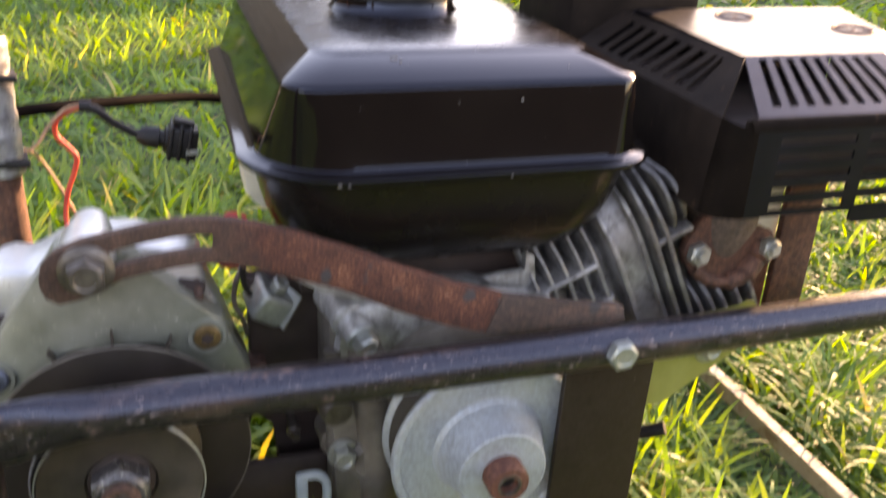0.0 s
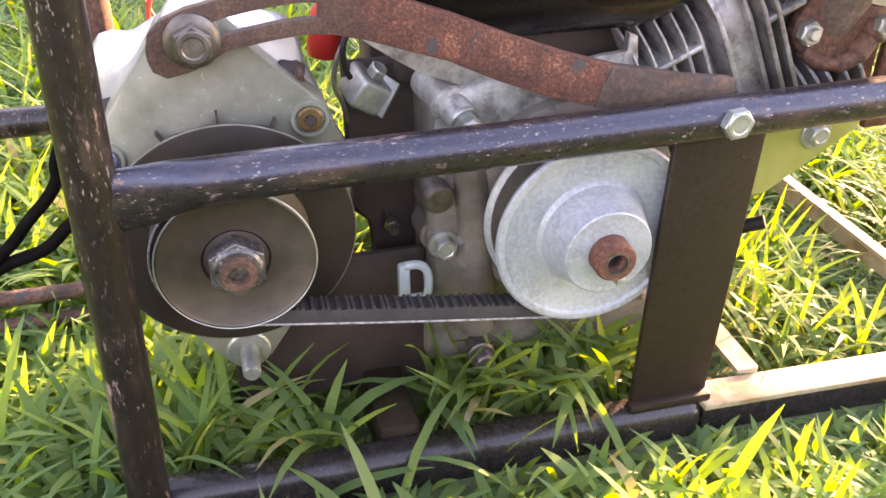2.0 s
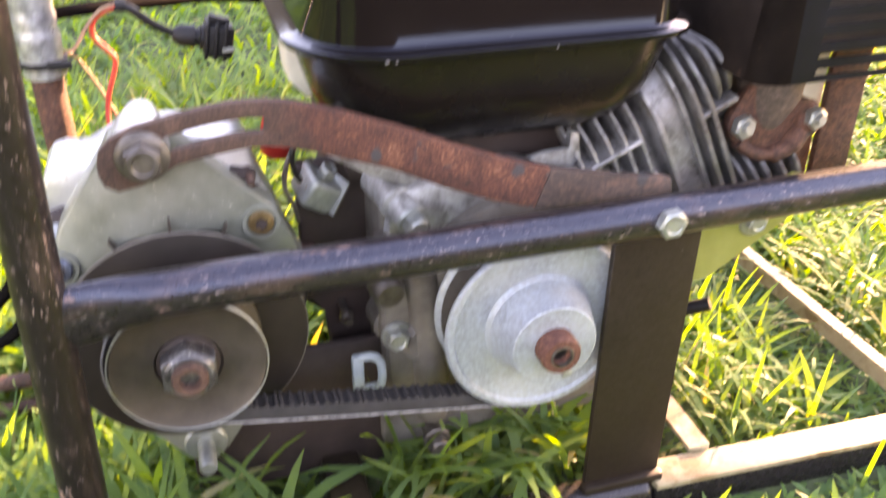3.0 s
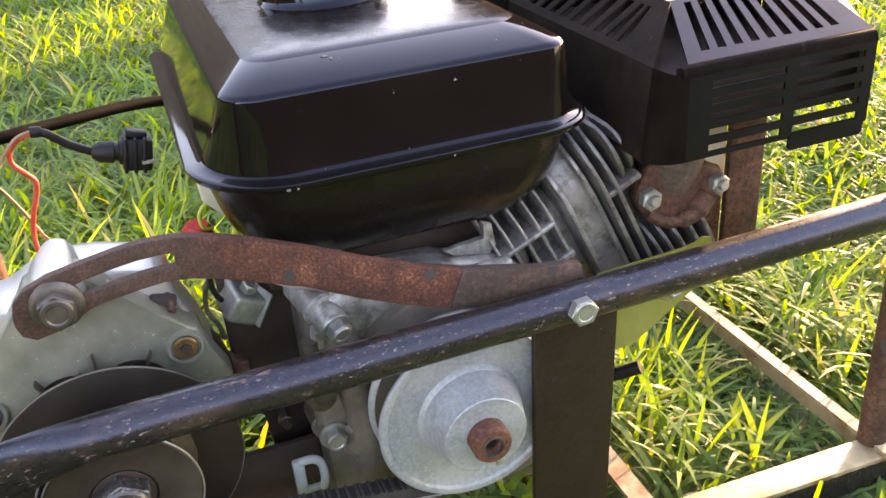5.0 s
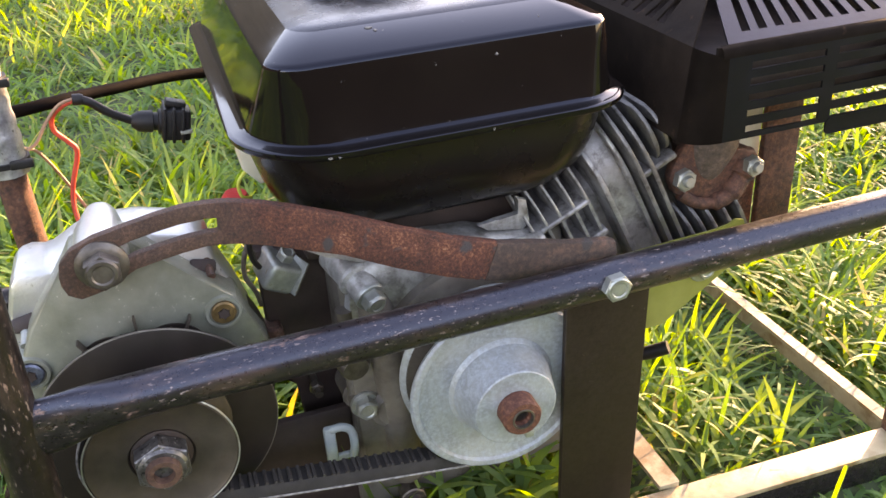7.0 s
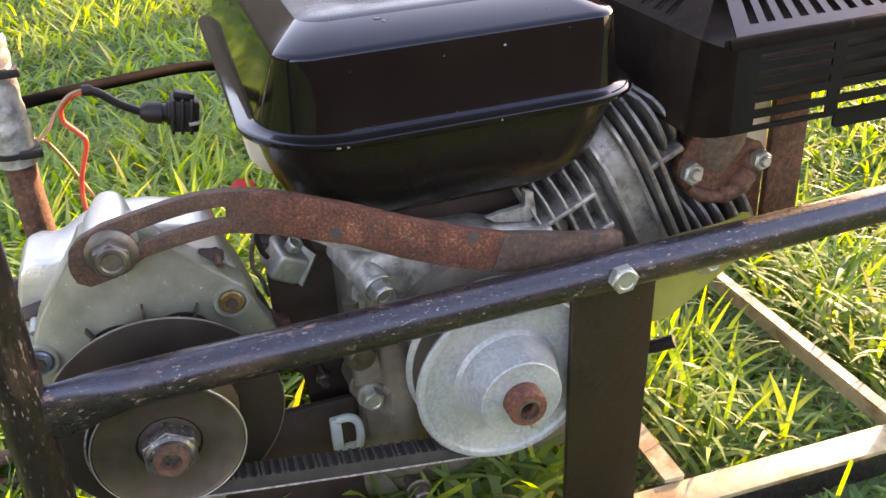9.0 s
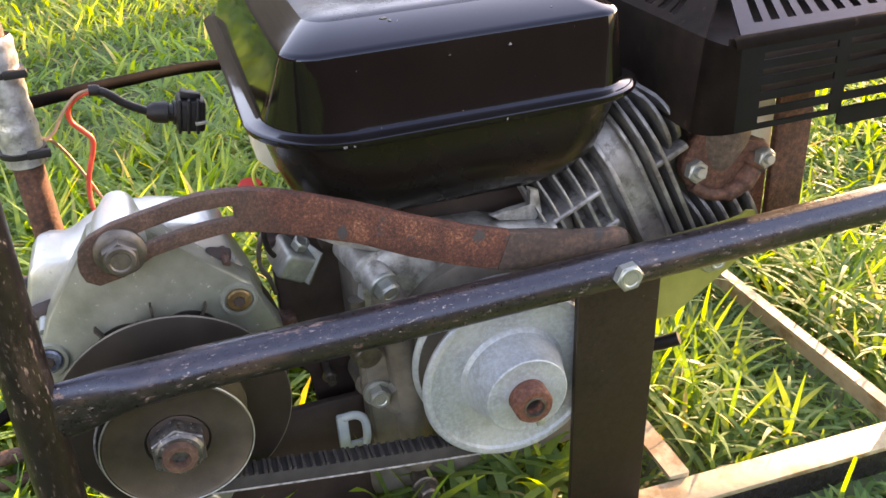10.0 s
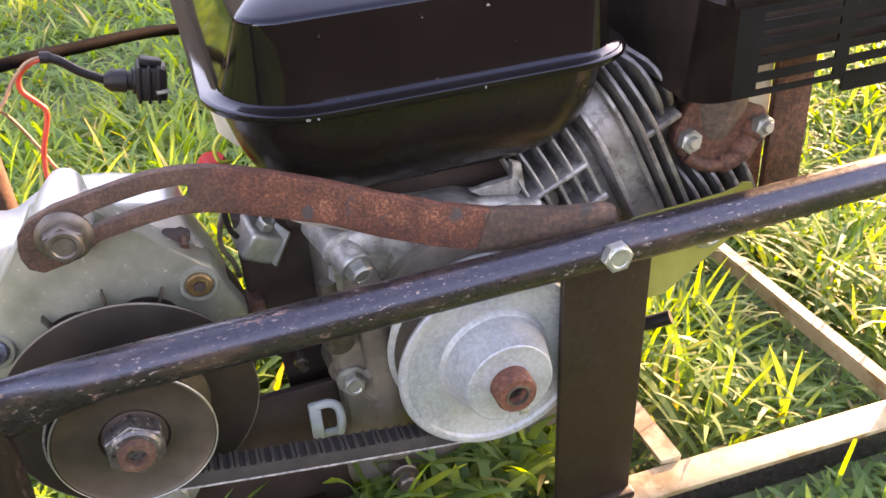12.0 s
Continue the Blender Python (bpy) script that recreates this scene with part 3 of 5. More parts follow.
def build_engine():
    e = thing("petrol_engine", (0.0, 0.11, 0.045), "small petrol engine with glossy black tank bolted to the frame", "engine")
    # crankcase
    bm = bmesh.new()
    add_box(bm, -0.0725, 0.052, 0.062, 0.165, 0.052, 0.198, 0.006)
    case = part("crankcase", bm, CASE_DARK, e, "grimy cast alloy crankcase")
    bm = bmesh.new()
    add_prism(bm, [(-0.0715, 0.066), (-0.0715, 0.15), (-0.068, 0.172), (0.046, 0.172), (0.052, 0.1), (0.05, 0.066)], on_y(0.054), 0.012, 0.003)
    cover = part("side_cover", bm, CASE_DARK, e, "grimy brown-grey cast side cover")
    bm = bmesh.new()
    add_prism(bm, [(-0.07, 0.171), (-0.066, 0.197), (-0.052, 0.2045), (-0.03, 0.2065), (0.0, 0.2045), (0.03, 0.2), (0.046, 0.19), (0.048, 0.171)], on_y(0.056), 0.02, 0.005)
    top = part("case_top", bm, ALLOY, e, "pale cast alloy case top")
    part("rib", tube(curve_pts([(-0.0475, 0.058, 0.066), (-0.048, 0.0555, 0.09), (-0.05, 0.055, 0.13), (-0.053, 0.056, 0.165), (-0.056, 0.062, 0.182)], 6), 0.0095, 20), CASE_DARK, cover)
    part("rib", tube([(-0.0685, 0.06, 0.1), (-0.07, 0.06, 0.178)], 0.0045, 14), CASE_DARK, cover)
    part("lug", lathe((-0.052, 0.06, 0.117), (0, -1, 0), [(0, 0.013), (0.008, 0.0125), (0.011, 0.009), (0.011, 0)], 28), CASE_DARK, cover)
    bm = bmesh.new()
    add_tube(bm, curve_pts([(-0.03, 0.056, 0.205), (-0.012, 0.05, 0.203), (0.012, 0.05, 0.199), (0.035, 0.056, 0.196)], 6), [0.004] * 19, 10)
    part("cast_ridge", bm, ALLOY, top)
    part("foot", box(-0.074, 0.083, 0.058, 0.18, 0.046, 0.074, 0.003), CASE_DARK, case)
    part("bearing_boss", lathe((CRANK.x, 0.062, CRANK.z), (0, -1, 0), [(0, 0.056), (0.012, 0.054), (0.014, 0.05), (0.014, 0.03), (0.02, 0.028), (0.02, 0)], 48), CASE_DARK, cover)
    for base, ax, length, r, mt in (((-0.0665, 0.08, 0.199), (0.25, -0.9, -0.3), 0.0335, 0.0074, ALLOY), ((-0.0665, 0.08, 0.1225), (0.0, -1, 0.0), 0.027, 0.0074, CASE_DARK)):
        part("bolt_boss", lathe(base, ax, [(0, r * 1.35), (length * 0.55, r * 1.2), (length * 0.58, r * 1.3), (length * 0.64, r * 1.28), (length * 0.68, r * 1.05), (length * 0.96, r), (length, r * 0.9), (length, 0)], 24), mt, cover)
        bolt(e, "bolt", Vector(base) + Vector(ax).normalized() * length, ax, 0.0104, 0.0072, BOLT, washer=0.0078)
    plug_bm = lathe((-0.0715, 0.06, 0.1525), (0.12, -1, -0.12), [(0, 0), (0, 0.0082), (0.012, 0.0079), (0.0145, 0.0066), (0.0145, 0)], 32)
    part("drain_plug", plug_bm, BOLT_DULL, e, "dull cast plug")
    part("stud", tube([(-0.088, 0.092, 0.126), (-0.087, 0.07, 0.1225)], 0.0022, 12), BOLT_DULL, e, "threaded steel stud")
    part("nut", hex_head((-0.0875, 0.078, 0.1235), (0.05, -1, -0.15), 0.0066, 0.004), BOLT_DULL, e, smooth=25)
    foot_bolt = part("bolt", hex_head((-0.047, 0.046, 0.053), (0.03, -1, -0.1), 0.0102, 0.006), BOLT_DULL, e, "zinc-plated hexagon bolt", smooth=25)
    part("washer", lathe((-0.047, 0.0495, 0.0533), (0, -1, 0), [(0, 0), (0, 0.0076), (0.0022, 0.0076), (0.0028, 0.0068), (0.0038, 0.0066), (0.0038, 0)], 32), BOLT_DULL, foot_bolt)
    part("stud", tube([(-0.0475, 0.07, 0.0545), (-0.047, 0.0495, 0.0533)], 0.006, 14), BOLT_DULL, foot_bolt)
    # pale cast band over the case top, behind the rusty arm, and the thin tab below it
    bm = bmesh.new()
    add_prism(bm, [(-0.104, 0.229), (-0.09, 0.2325), (-0.045, 0.213), (-0.03, 0.203), (-0.048, 0.1985), (-0.058, 0.201), (-0.074, 0.2085), (-0.088, 0.2175), (-0.1, 0.226)], on_y(0.06), 0.008, 0.002)
    part("lever_plate", bm, ALLOY, e, "pale cast control bracket")
    part("tab", prism([(0.0237, 0.2196), (0.0292, 0.2172), (0.031, 0.2045), (0.0272, 0.2008), (0.0082, 0.2043), (0.0031, 0.208), (0.013, 0.2097), (0.0254, 0.2096)], on_y(0.06), 0.004, 0.0008), ALLOY, e, "bent pale cast tab")
    # dark housing on the left of the case
    part("blower_housing", prism([(-0.106, 0.205), (-0.106, 0.127), (-0.093, 0.122), (-0.092, 0.05), (-0.07, 0.05), (-0.07, 0.205)], on_y(0.088), 0.012, 0.003), DARK_STEEL, e, "sooty dark steel block")
    # added block, hardly seen: stops the sun reaching under the tank from behind
    part("sun_block", box(-0.08, 0.06, 0.165, 0.2, 0.09, 0.24, 0.004), DARK_STEEL, e, "sooty dark steel block")
    # made tall beyond view to keep sky glare off the tank seam
    part("rear_housing", box(0.1, 0.19, 0.2, 0.29, 0.2, 0.41, 0.008), GUARD_BURNT, e, "dark brown-black housing behind the tank and guard")
    # dark block in place of the deep shade between tank and case
    part("under_tank_shade", box(-0.082, 0.034, 0.078, 0.2, 0.198, 0.219, 0.003), DARK_STEEL, e, "dark block standing in for the shade under the tank")
    part("mount_plate", box(-0.174, -0.072, 0.066, 0.071, 0.03, 0.114, 0.0015), DARK_STEEL, e, "dark mounting plate")
    part("mount_plate", box(-0.078, 0.085, 0.074, 0.13, 0.036, 0.0455, 0.002), DARK_STEEL, e, "dark mounting plate")
    # small square metal block with its bolt and bent plates
    blk = part("control_block", box(-0.0085, 0.0085, -0.009, 0.012, -0.008, 0.008, 0.0028, m=pose(-0.0965, 0.083, 0.1945, 12, 32, 14), seg=3), BOLT, e, "olive-grey metal block")
    part("bolt", hex_head((-0.0925, 0.079, 0.2035), (0.45, -0.4, 0.8), 0.0078, 0.005), BOLT, blk, smooth=25)
    part("plate", box(-0.0085, 0.0095, -0.007, 0.012, -0.0004, 0.0004, 0.0002, m=pose(-0.0895, 0.081, 0.1915, 12, -58, 14)), BOLT, blk)
    part("plate", box(-0.0085, 0.009, -0.006, 0.012, -0.0004, 0.0004, 0.0002, m=pose(-0.0882, 0.081, 0.191, 12, -58, 14)), BOLT_DULL, blk)
    part("spring_wire", tube(curve_pts([(-0.107, 0.066, 0.226), (-0.112, 0.064, 0.217), (-0.1135, 0.064, 0.206), (-0.11, 0.066, 0.196), (-0.108, 0.07, 0.185)], 6), 0.0012, 8), BOLT_DULL, e)
    part("spring_wire", tube(curve_pts([(-0.104, 0.066, 0.232), (-0.109, 0.062, 0.224), (-0.1085, 0.064, 0.214), (-0.106, 0.066, 0.208)], 6), 0.0014, 8), PLASTIC, e)
    part("red_cap", lathe((-0.111, 0.115, 0.2022), (0.12, -0.1, 1), [(0, 0), (0, 0.0075), (0.0012, 0.0085), (0.014, 0.0086), (0.022, 0.0075), (0.0255, 0.0055), (0.0255, 0)], 24), RED_PLASTIC, e, "red plastic cap")
    part("yellow_wire", tube(curve_pts([(-0.099, 0.108, 0.241), (-0.1035, 0.105, 0.2395), (-0.1065, 0.104, 0.235), (-0.1055, 0.104, 0.2285), (-0.101, 0.108, 0.2255)], 6), 0.0009, 8), YELLOW_WIRE, e, "short yellow wire")
    bm = bmesh.new()
    add_prism(bm, [(-0.1045, 0.262), (-0.09, 0.262), (-0.09, 0.2355), (-0.096, 0.2355), (-0.1035, 0.2445)], on_y(0.098), 0.03, 0.002)
    part("carburettor_cover", bm, CREAM, e, "pale grey cover under the tank")
    part("rusty_lug", box(-0.109, -0.099, 0.078, 0.094, 0.151, 0.163, 0.0015), RUST_DARK, e, "small rusty lug")
    # plastic clip on the case
    clip_bm = bmesh.new()
    add_box(clip_bm, -0.0908, -0.0848, 0.046, 0.0505, 0.0955, 0.1178, 0.0016)
    add_tube(clip_bm, curve_pts([(-0.0875, 0.0475, 0.1165), (-0.0805, 0.0475, 0.1162), (-0.0762, 0.048, 0.1115), (-0.0755, 0.048, 0.102), (-0.077, 0.048, 0.0955)], 6), 0.0023, 10)
    add_box(clip_bm, -0.086, -0.077, 0.0478, 0.0505, 0.0942, 0.0982, 0.001)
    part("clip", clip_bm, surface("grey_blue_clip", [(0.3, (0.2, 0.245, 0.245)), (0.7, (0.31, 0.36, 0.35))], 90, 0.5, bump=0.1), e, "pale grey-blue clip")

    # inclined cylinder, its band and the finned head
    def fin(u, t, v0, v1, y0, y1, r=0.012):
        bm = bmesh.new()
        add_prism(bm, round_rect(v0, v1, y0, y1, r, 8), lambda a, b, h: cyl_place(u + h, a, b), t, 0.0008)
        return bm
    barrel = part("cylinder", fin(0.05, 0.051, -0.04, 0.04, 0.074, 0.15, 0.02), FIN_ALLOY, e, "dark cast cylinder barrel")
    for u in (0.057, 0.0648, 0.0732, 0.0815, 0.0895):
        part("cylinder_fin", fin(u - 0.0008, 0.0016, -0.048, 0.064, 0.0575, 0.156, 0.024), FIN_ALLOY, barrel)
    part("fin_rib", fin(0.056, 0.034, 0.0355, 0.0385, 0.057, 0.1, 0.0012), FIN_ALLOY, barrel)
    part("fin_rib", fin(0.07, 0.022, 0.0125, 0.0165, 0.057, 0.1, 0.0012), FIN_ALLOY, barrel)
    part("cylinder_fin", fin(0.0985, 0.0025, -0.052, 0.066, 0.0545, 0.158, 0.028), FIN_ALLOY, barrel)
    part("cylinder_band", fin(0.101, 0.0115, -0.05, 0.068, 0.0585, 0.158, 0.03), FIN_ALLOY, e, "smooth cast joint band")
    part("cylinder_fin", fin(0.1125, 0.0022, -0.052, 0.07, 0.054, 0.158, 0.03), FIN_ALLOY, barrel)
    head = part("cylinder_head", fin(0.1145, 0.05, -0.046, 0.03, 0.068, 0.15, 0.014), SHADED_ALLOY, e, "finned alloy cylinder head with shade in its colour")
    part("head_core", fin(0.1145, 0.024, 0.03, 0.07, 0.075, 0.15, 0.014), SHADED_ALLOY, head)
    for u, v0, v1, y0 in ((0.1178, -0.052, 0.078, 0.047), (0.1244, -0.052, 0.075, 0.047), (0.1308, 0.0365, 0.070, 0.0475), (0.1372, 0.0385, 0.066, 0.048), (0.1308, -0.052, 0.004, 0.0475),
                          (0.1372, -0.052, 0.002, 0.0475), (0.144, -0.052, 0.0, 0.048), (0.1522, -0.052, 0.0, 0.048), (0.16, -0.052, 0.001, 0.048)):
        part("head_fin", fin(u - 0.0011, 0.0022, v0, v1, y0, 0.158, 0.013 if v0 > 0 else (0.034 if v1 > 0.05 else 0.02)), SHADED_ALLOY, head)
    part("fin_rib", fin(0.1178, 0.0205, 0.036, 0.0395, 0.0475, 0.09, 0.0012), SHADED_ALLOY, head)

    # exhaust flange, pipe, bolts, strap
    plate = [(0.1075, 0.214), (0.109, 0.2205), (0.1145, 0.2305), (0.119, 0.234), (0.128, 0.232), (0.147, 0.2245), (0.1525, 0.223), (0.1595, 0.2218), (0.164, 0.215), (0.1615, 0.207), (0.151, 0.2035), (0.144, 0.1965), (0.133, 0.194), (0.121, 0.199), (0.111, 0.206)]
    flange = part("exhaust_flange", prism(plate, on_y(0.0545), 0.0065, 0.0018), STRAP_RUST, e, "rusted exhaust flange")
    pipe = curve_pts([(0.1335, 0.068, 0.1985), (0.1335, 0.067, 0.208), (0.1335, 0.066, 0.218), (0.135, 0.066, 0.23), (0.138, 0.07, 0.246), (0.142, 0.085, 0.265)], 6)
    part("exhaust_pipe", tube(pipe, [0.0075 + 0.0105 * min(1.0, k / 17) for k in range(len(pipe))], 32), PIPE_RUST, flange, "rusted exhaust pipe")
    bolt(flange, "bolt", (0.1152, 0.0545, 0.2137), (0.05, -1, 0.1), 0.0108, 0.0056, BOLT, stud=0.0012)
    bolt(flange, "bolt", (0.1545, 0.0515, 0.2152), (0.05, -1, 0.1), 0.0098, 0.006, BOLT, stud=0.0012)
    part("raised_rim", tube(curve_pts([(0.1155, 0.0555, 0.2045), (0.124, 0.054, 0.1985), (0.134, 0.0535, 0.1962), (0.144, 0.0535, 0.199), (0.1515, 0.055, 0.2075), (0.1555, 0.056, 0.215)], 6), [0.0035] * 13 + [0.005] * 6 + [0.0062] * 6 + [0.0078] * 6, 12), STRAP_RUST, flange)
    part("spacer", lathe((0.1555, 0.075, 0.2125), (0.05, -1, 0.1), [(0, 0.008), (0.0165, 0.008), (0.0165, 0)], 20), STRAP_RUST, flange)
    part("strap", box(0.1755, 0.1985, 0.068, 0.0725, 0.15, 0.27, 0.001), STRAP_RUST, e, "rusted flat steel strap")
    part("strap", box(0.152, 0.1765, 0.0735, 0.077, 0.15, 0.207, 0.001), STRAP_RUST, e, "rusted flat steel strap foot")
    part("gasket_strip", box(0.161, 0.1765, 0.0735, 0.0755, 0.2035, 0.255, 0.0004), CREAM, e, "cream strip of sheet")
    # lower shroud of yellow zinc-plated sheet
    bm = bmesh.new()
    add_prism(bm, [(0.082, 0.135), (0.1, 0.135), (0.146, 0.166), (0.148, 0.184), (0.1455, 0.1898), (0.1405, 0.191), (0.137, 0.1888), (0.128, 0.1872), (0.105, 0.1862), (0.078, 0.185)], on_y(0.04), 0.0012)
    shroud = part("lower_shroud", bm, PASSIVATED, e, "yellow zinc-plated sheet shroud")
    bolt(shroud, "bolt", (0.1225, 0.0395, 0.166), (0, -1, 0), 0.01, 0.005, BOLT, washer=0.0085)
    part("fuel_pipe_end", tube([(0.078, 0.065, 0.1), (0.1, 0.05, 0.1095), (0.1085, 0.045, 0.114)], 0.004, 14), PLASTIC, e, "black pipe end")
    return e


engine = build_engine()


def build_tank(e):
    def ring(x0, x1, y0, y1, r, z, right=0.028, rear=0.014):
        """A rounded rectangle: a wide corner at the front left, tighter ones at the right and the rear."""
        out = []
        q = min(r, right)
        k = min(r, rear)
        for cx, cy, a0, c in ((x1 - k, y1 - k, 0, k), (x0 + k, y1 - k, 90, k), (x0 + r, y0 + r, 180, r), (x1 - q, y0 + q, 270, q)):
            for i in range(11):
                a = radians(a0 + 9 * i)
                out.append(Vector((cx + c * math.cos(a), cy + c * math.sin(a), z)))
        return out
    upper = [ring(-0.1025, 0.0685, 0.0325, 0.28, 0.04, 0.2745, 0.024), ring(-0.1012, 0.0677, 0.0338, 0.279, 0.036, 0.278, 0.02), ring(-0.0978, 0.0657, 0.036, 0.277, 0.029, 0.288, 0.016),
             ring(-0.094, 0.0642, 0.0378, 0.276, 0.02, 0.3, 0.012), ring(-0.0917, 0.0633, 0.0387, 0.275, 0.0155, 0.3072, 0.011), ring(-0.0913, 0.0631, 0.039, 0.2748, 0.0145, 0.3082, 0.011),
             ring(-0.0905, 0.0624, 0.0399, 0.274, 0.014, 0.3091, 0.011), ring(-0.0893, 0.0612, 0.0414, 0.273, 0.0135, 0.3098, 0.011), ring(-0.0768, 0.0482, 0.059, 0.257, 0.0125, 0.317),
             ring(-0.075, 0.0464, 0.0612, 0.255, 0.012, 0.3179), ring(-0.072, 0.0436, 0.065, 0.252, 0.012, 0.3185), ring(-0.066, 0.038, 0.074, 0.245, 0.011, 0.319), ring(-0.05, 0.02, 0.11, 0.22, 0.01, 0.3196)]
    lower = [ring(-0.1018, 0.0678, 0.0333, 0.28, 0.039, 0.2738), ring(-0.1005, 0.0668, 0.0352, 0.279, 0.039, 0.262), ring(-0.0975, 0.0642, 0.0378, 0.276, 0.04, 0.25),
             ring(-0.0942, 0.0608, 0.0415, 0.272, 0.04, 0.2395), ring(-0.0885, 0.0548, 0.0474, 0.266, 0.038, 0.2305), ring(-0.0805, 0.0468, 0.056, 0.258, 0.034, 0.2238),
             ring(-0.071, 0.0368, 0.066, 0.248, 0.028, 0.2202), ring(-0.05, 0.02, 0.09, 0.23, 0.02, 0.2188)]
    tank = part("fuel_tank", loft(upper[:9]), BLACK_GLOSS, e, "glossy black pressed steel fuel tank", smooth=55)
    part("tank_top", loft(upper[8:]), TOP_DUSTY, tank, "dusty dulled top of the tank", smooth=55)
    part("tank_bottom", loft(lower), BLACK_DULL, tank, smooth=60)
    # rolled seam round the middle: a fillet, a flat lip and its turned-down edge
    prof = [(-0.0016, 0.003), (0.0003, 0.0016), (0.0014, 0.001), (0.0048, 0.0006), (0.006, 0.0004), (0.0067, 0.0), (0.0068, -0.0012), (0.0066, -0.0024), (0.0058, -0.003), (0.003, -0.003), (-0.002, -0.0028)]
    rings = [ring(-0.1025 - out, 0.0685 + out, 0.0325 - out, 0.28 + out, 0.04 + out, 0.2743 + dz, 0.024 + out, 0.014 + out) for out, dz in prof]
    part("seam", loft(rings, cap=False), BLACK_GLOSS, tank, "rolled tank seam", smooth=50)
    # bare chips in the paint of the seam and the upper edge
    rng = random.Random(11)
    def chip(place, w, h):
        shape = [(w * rng.uniform(0.55, 1.0) * math.cos(radians(t)), h * rng.uniform(0.5, 1.0) * math.sin(radians(t))) for t in range(0, 360, 40)]
        part("paint_chip", prism(shape, place, 0.0005), CHIP, tank, "bare pale chip in the paint")
    for x, z, w, h in ((-0.0725, 0.2731, 0.0013, 0.0007), (-0.0685, 0.2729, 0.0008, 0.0006), (0.0, 0.2731, 0.0005, 0.0008)):
        chip(lambda a, b, d, x=x, z=z: Vector((x + a, 0.0255 + d, z + b)), w, h)
    for x, y, w, h in ((-0.044, 0.0565, 0.0018, 0.0009), (-0.0415, 0.0545, 0.0009, 0.0009), (0.031, 0.048, 0.0004, 0.0005)):
        chip(lambda a, b, d, x=x, y=y: Vector((x + a, y + b, 0.3101 + (y + b - 0.0414) * 0.409 - d)), w, h)
    part("filler_neck", lathe((-0.02, 0.157, 0.319), (0, 0, 1), [(0, 0.034), (0.002, 0.032), (0.004, 0.031), (0.008, 0.0305), (0.008, 0.02)], 40), BLACK_GLOSS, tank, "black filler neck")
    cap_profile = [(0, 0), (0, 0.032), (0.002, 0.034), (0.01, 0.0335), (0.013, 0.031), (0.015, 0.022), (0.015, 0)]
    bm = lathe((-0.02, 0.157, 0.3255), (0, 0, 1), cap_profile, 64)
    for v in bm.verts:
        a = math.atan2(v.co.y - 0.157, v.co.x + 0.02)
        if (v.co.xy - Vector((-0.02, 0.157))).length > 0.031:
            k = 1 - 0.035 * (math.cos(12 * a) > 0.2)
            v.co.x, v.co.y = -0.02 + (v.co.x + 0.02) * k, 0.157 + (v.co.y - 0.157) * k
    part("filler_cap", bm, PLASTIC, tank, "ribbed black filler cap")


build_tank(engine)


def slotted(place, w, h, slots, t):
    """A sheet w by h with rectangular slots (x0, x1, y0, y1) cut through it."""
    xs = sorted({0.0, w, *[s[0] for s in slots], *[s[1] for s in slots]})
    ys = sorted({0.0, h, *[s[2] for s in slots], *[s[3] for s in slots]})
    bm = bmesh.new()
    grid = {(i, j): bm.verts.new(place(x, y)) for i, x in enumerate(xs) for j, y in enumerate(ys)}
    faces = []
    for i in range(len(xs) - 1):
        for j in range(len(ys) - 1):
            cx, cy = (xs[i] + xs[i + 1]) / 2, (ys[j] + ys[j + 1]) / 2
            if not any(s[0] < cx < s[1] and s[2] < cy < s[3] for s in slots):
                faces.append(bm.faces.new((grid[i, j], grid[i + 1, j], grid[i + 1, j + 1], grid[i, j + 1])))
    nrm = (place(1, 0) - place(0, 0)).cross(place(0, 1) - place(0, 0)).normalized()
    out = bmesh.ops.extrude_face_region(bm, geom=faces, use_keep_orig=True)
    bmesh.ops.translate(bm, vec=-nrm * t, verts=[v for v in out["geom"] if isinstance(v, bmesh.types.BMVert)])
    bmesh.ops.delete(bm, geom=[v for v in bm.verts if not v.link_faces], context="VERTS")
    return bm


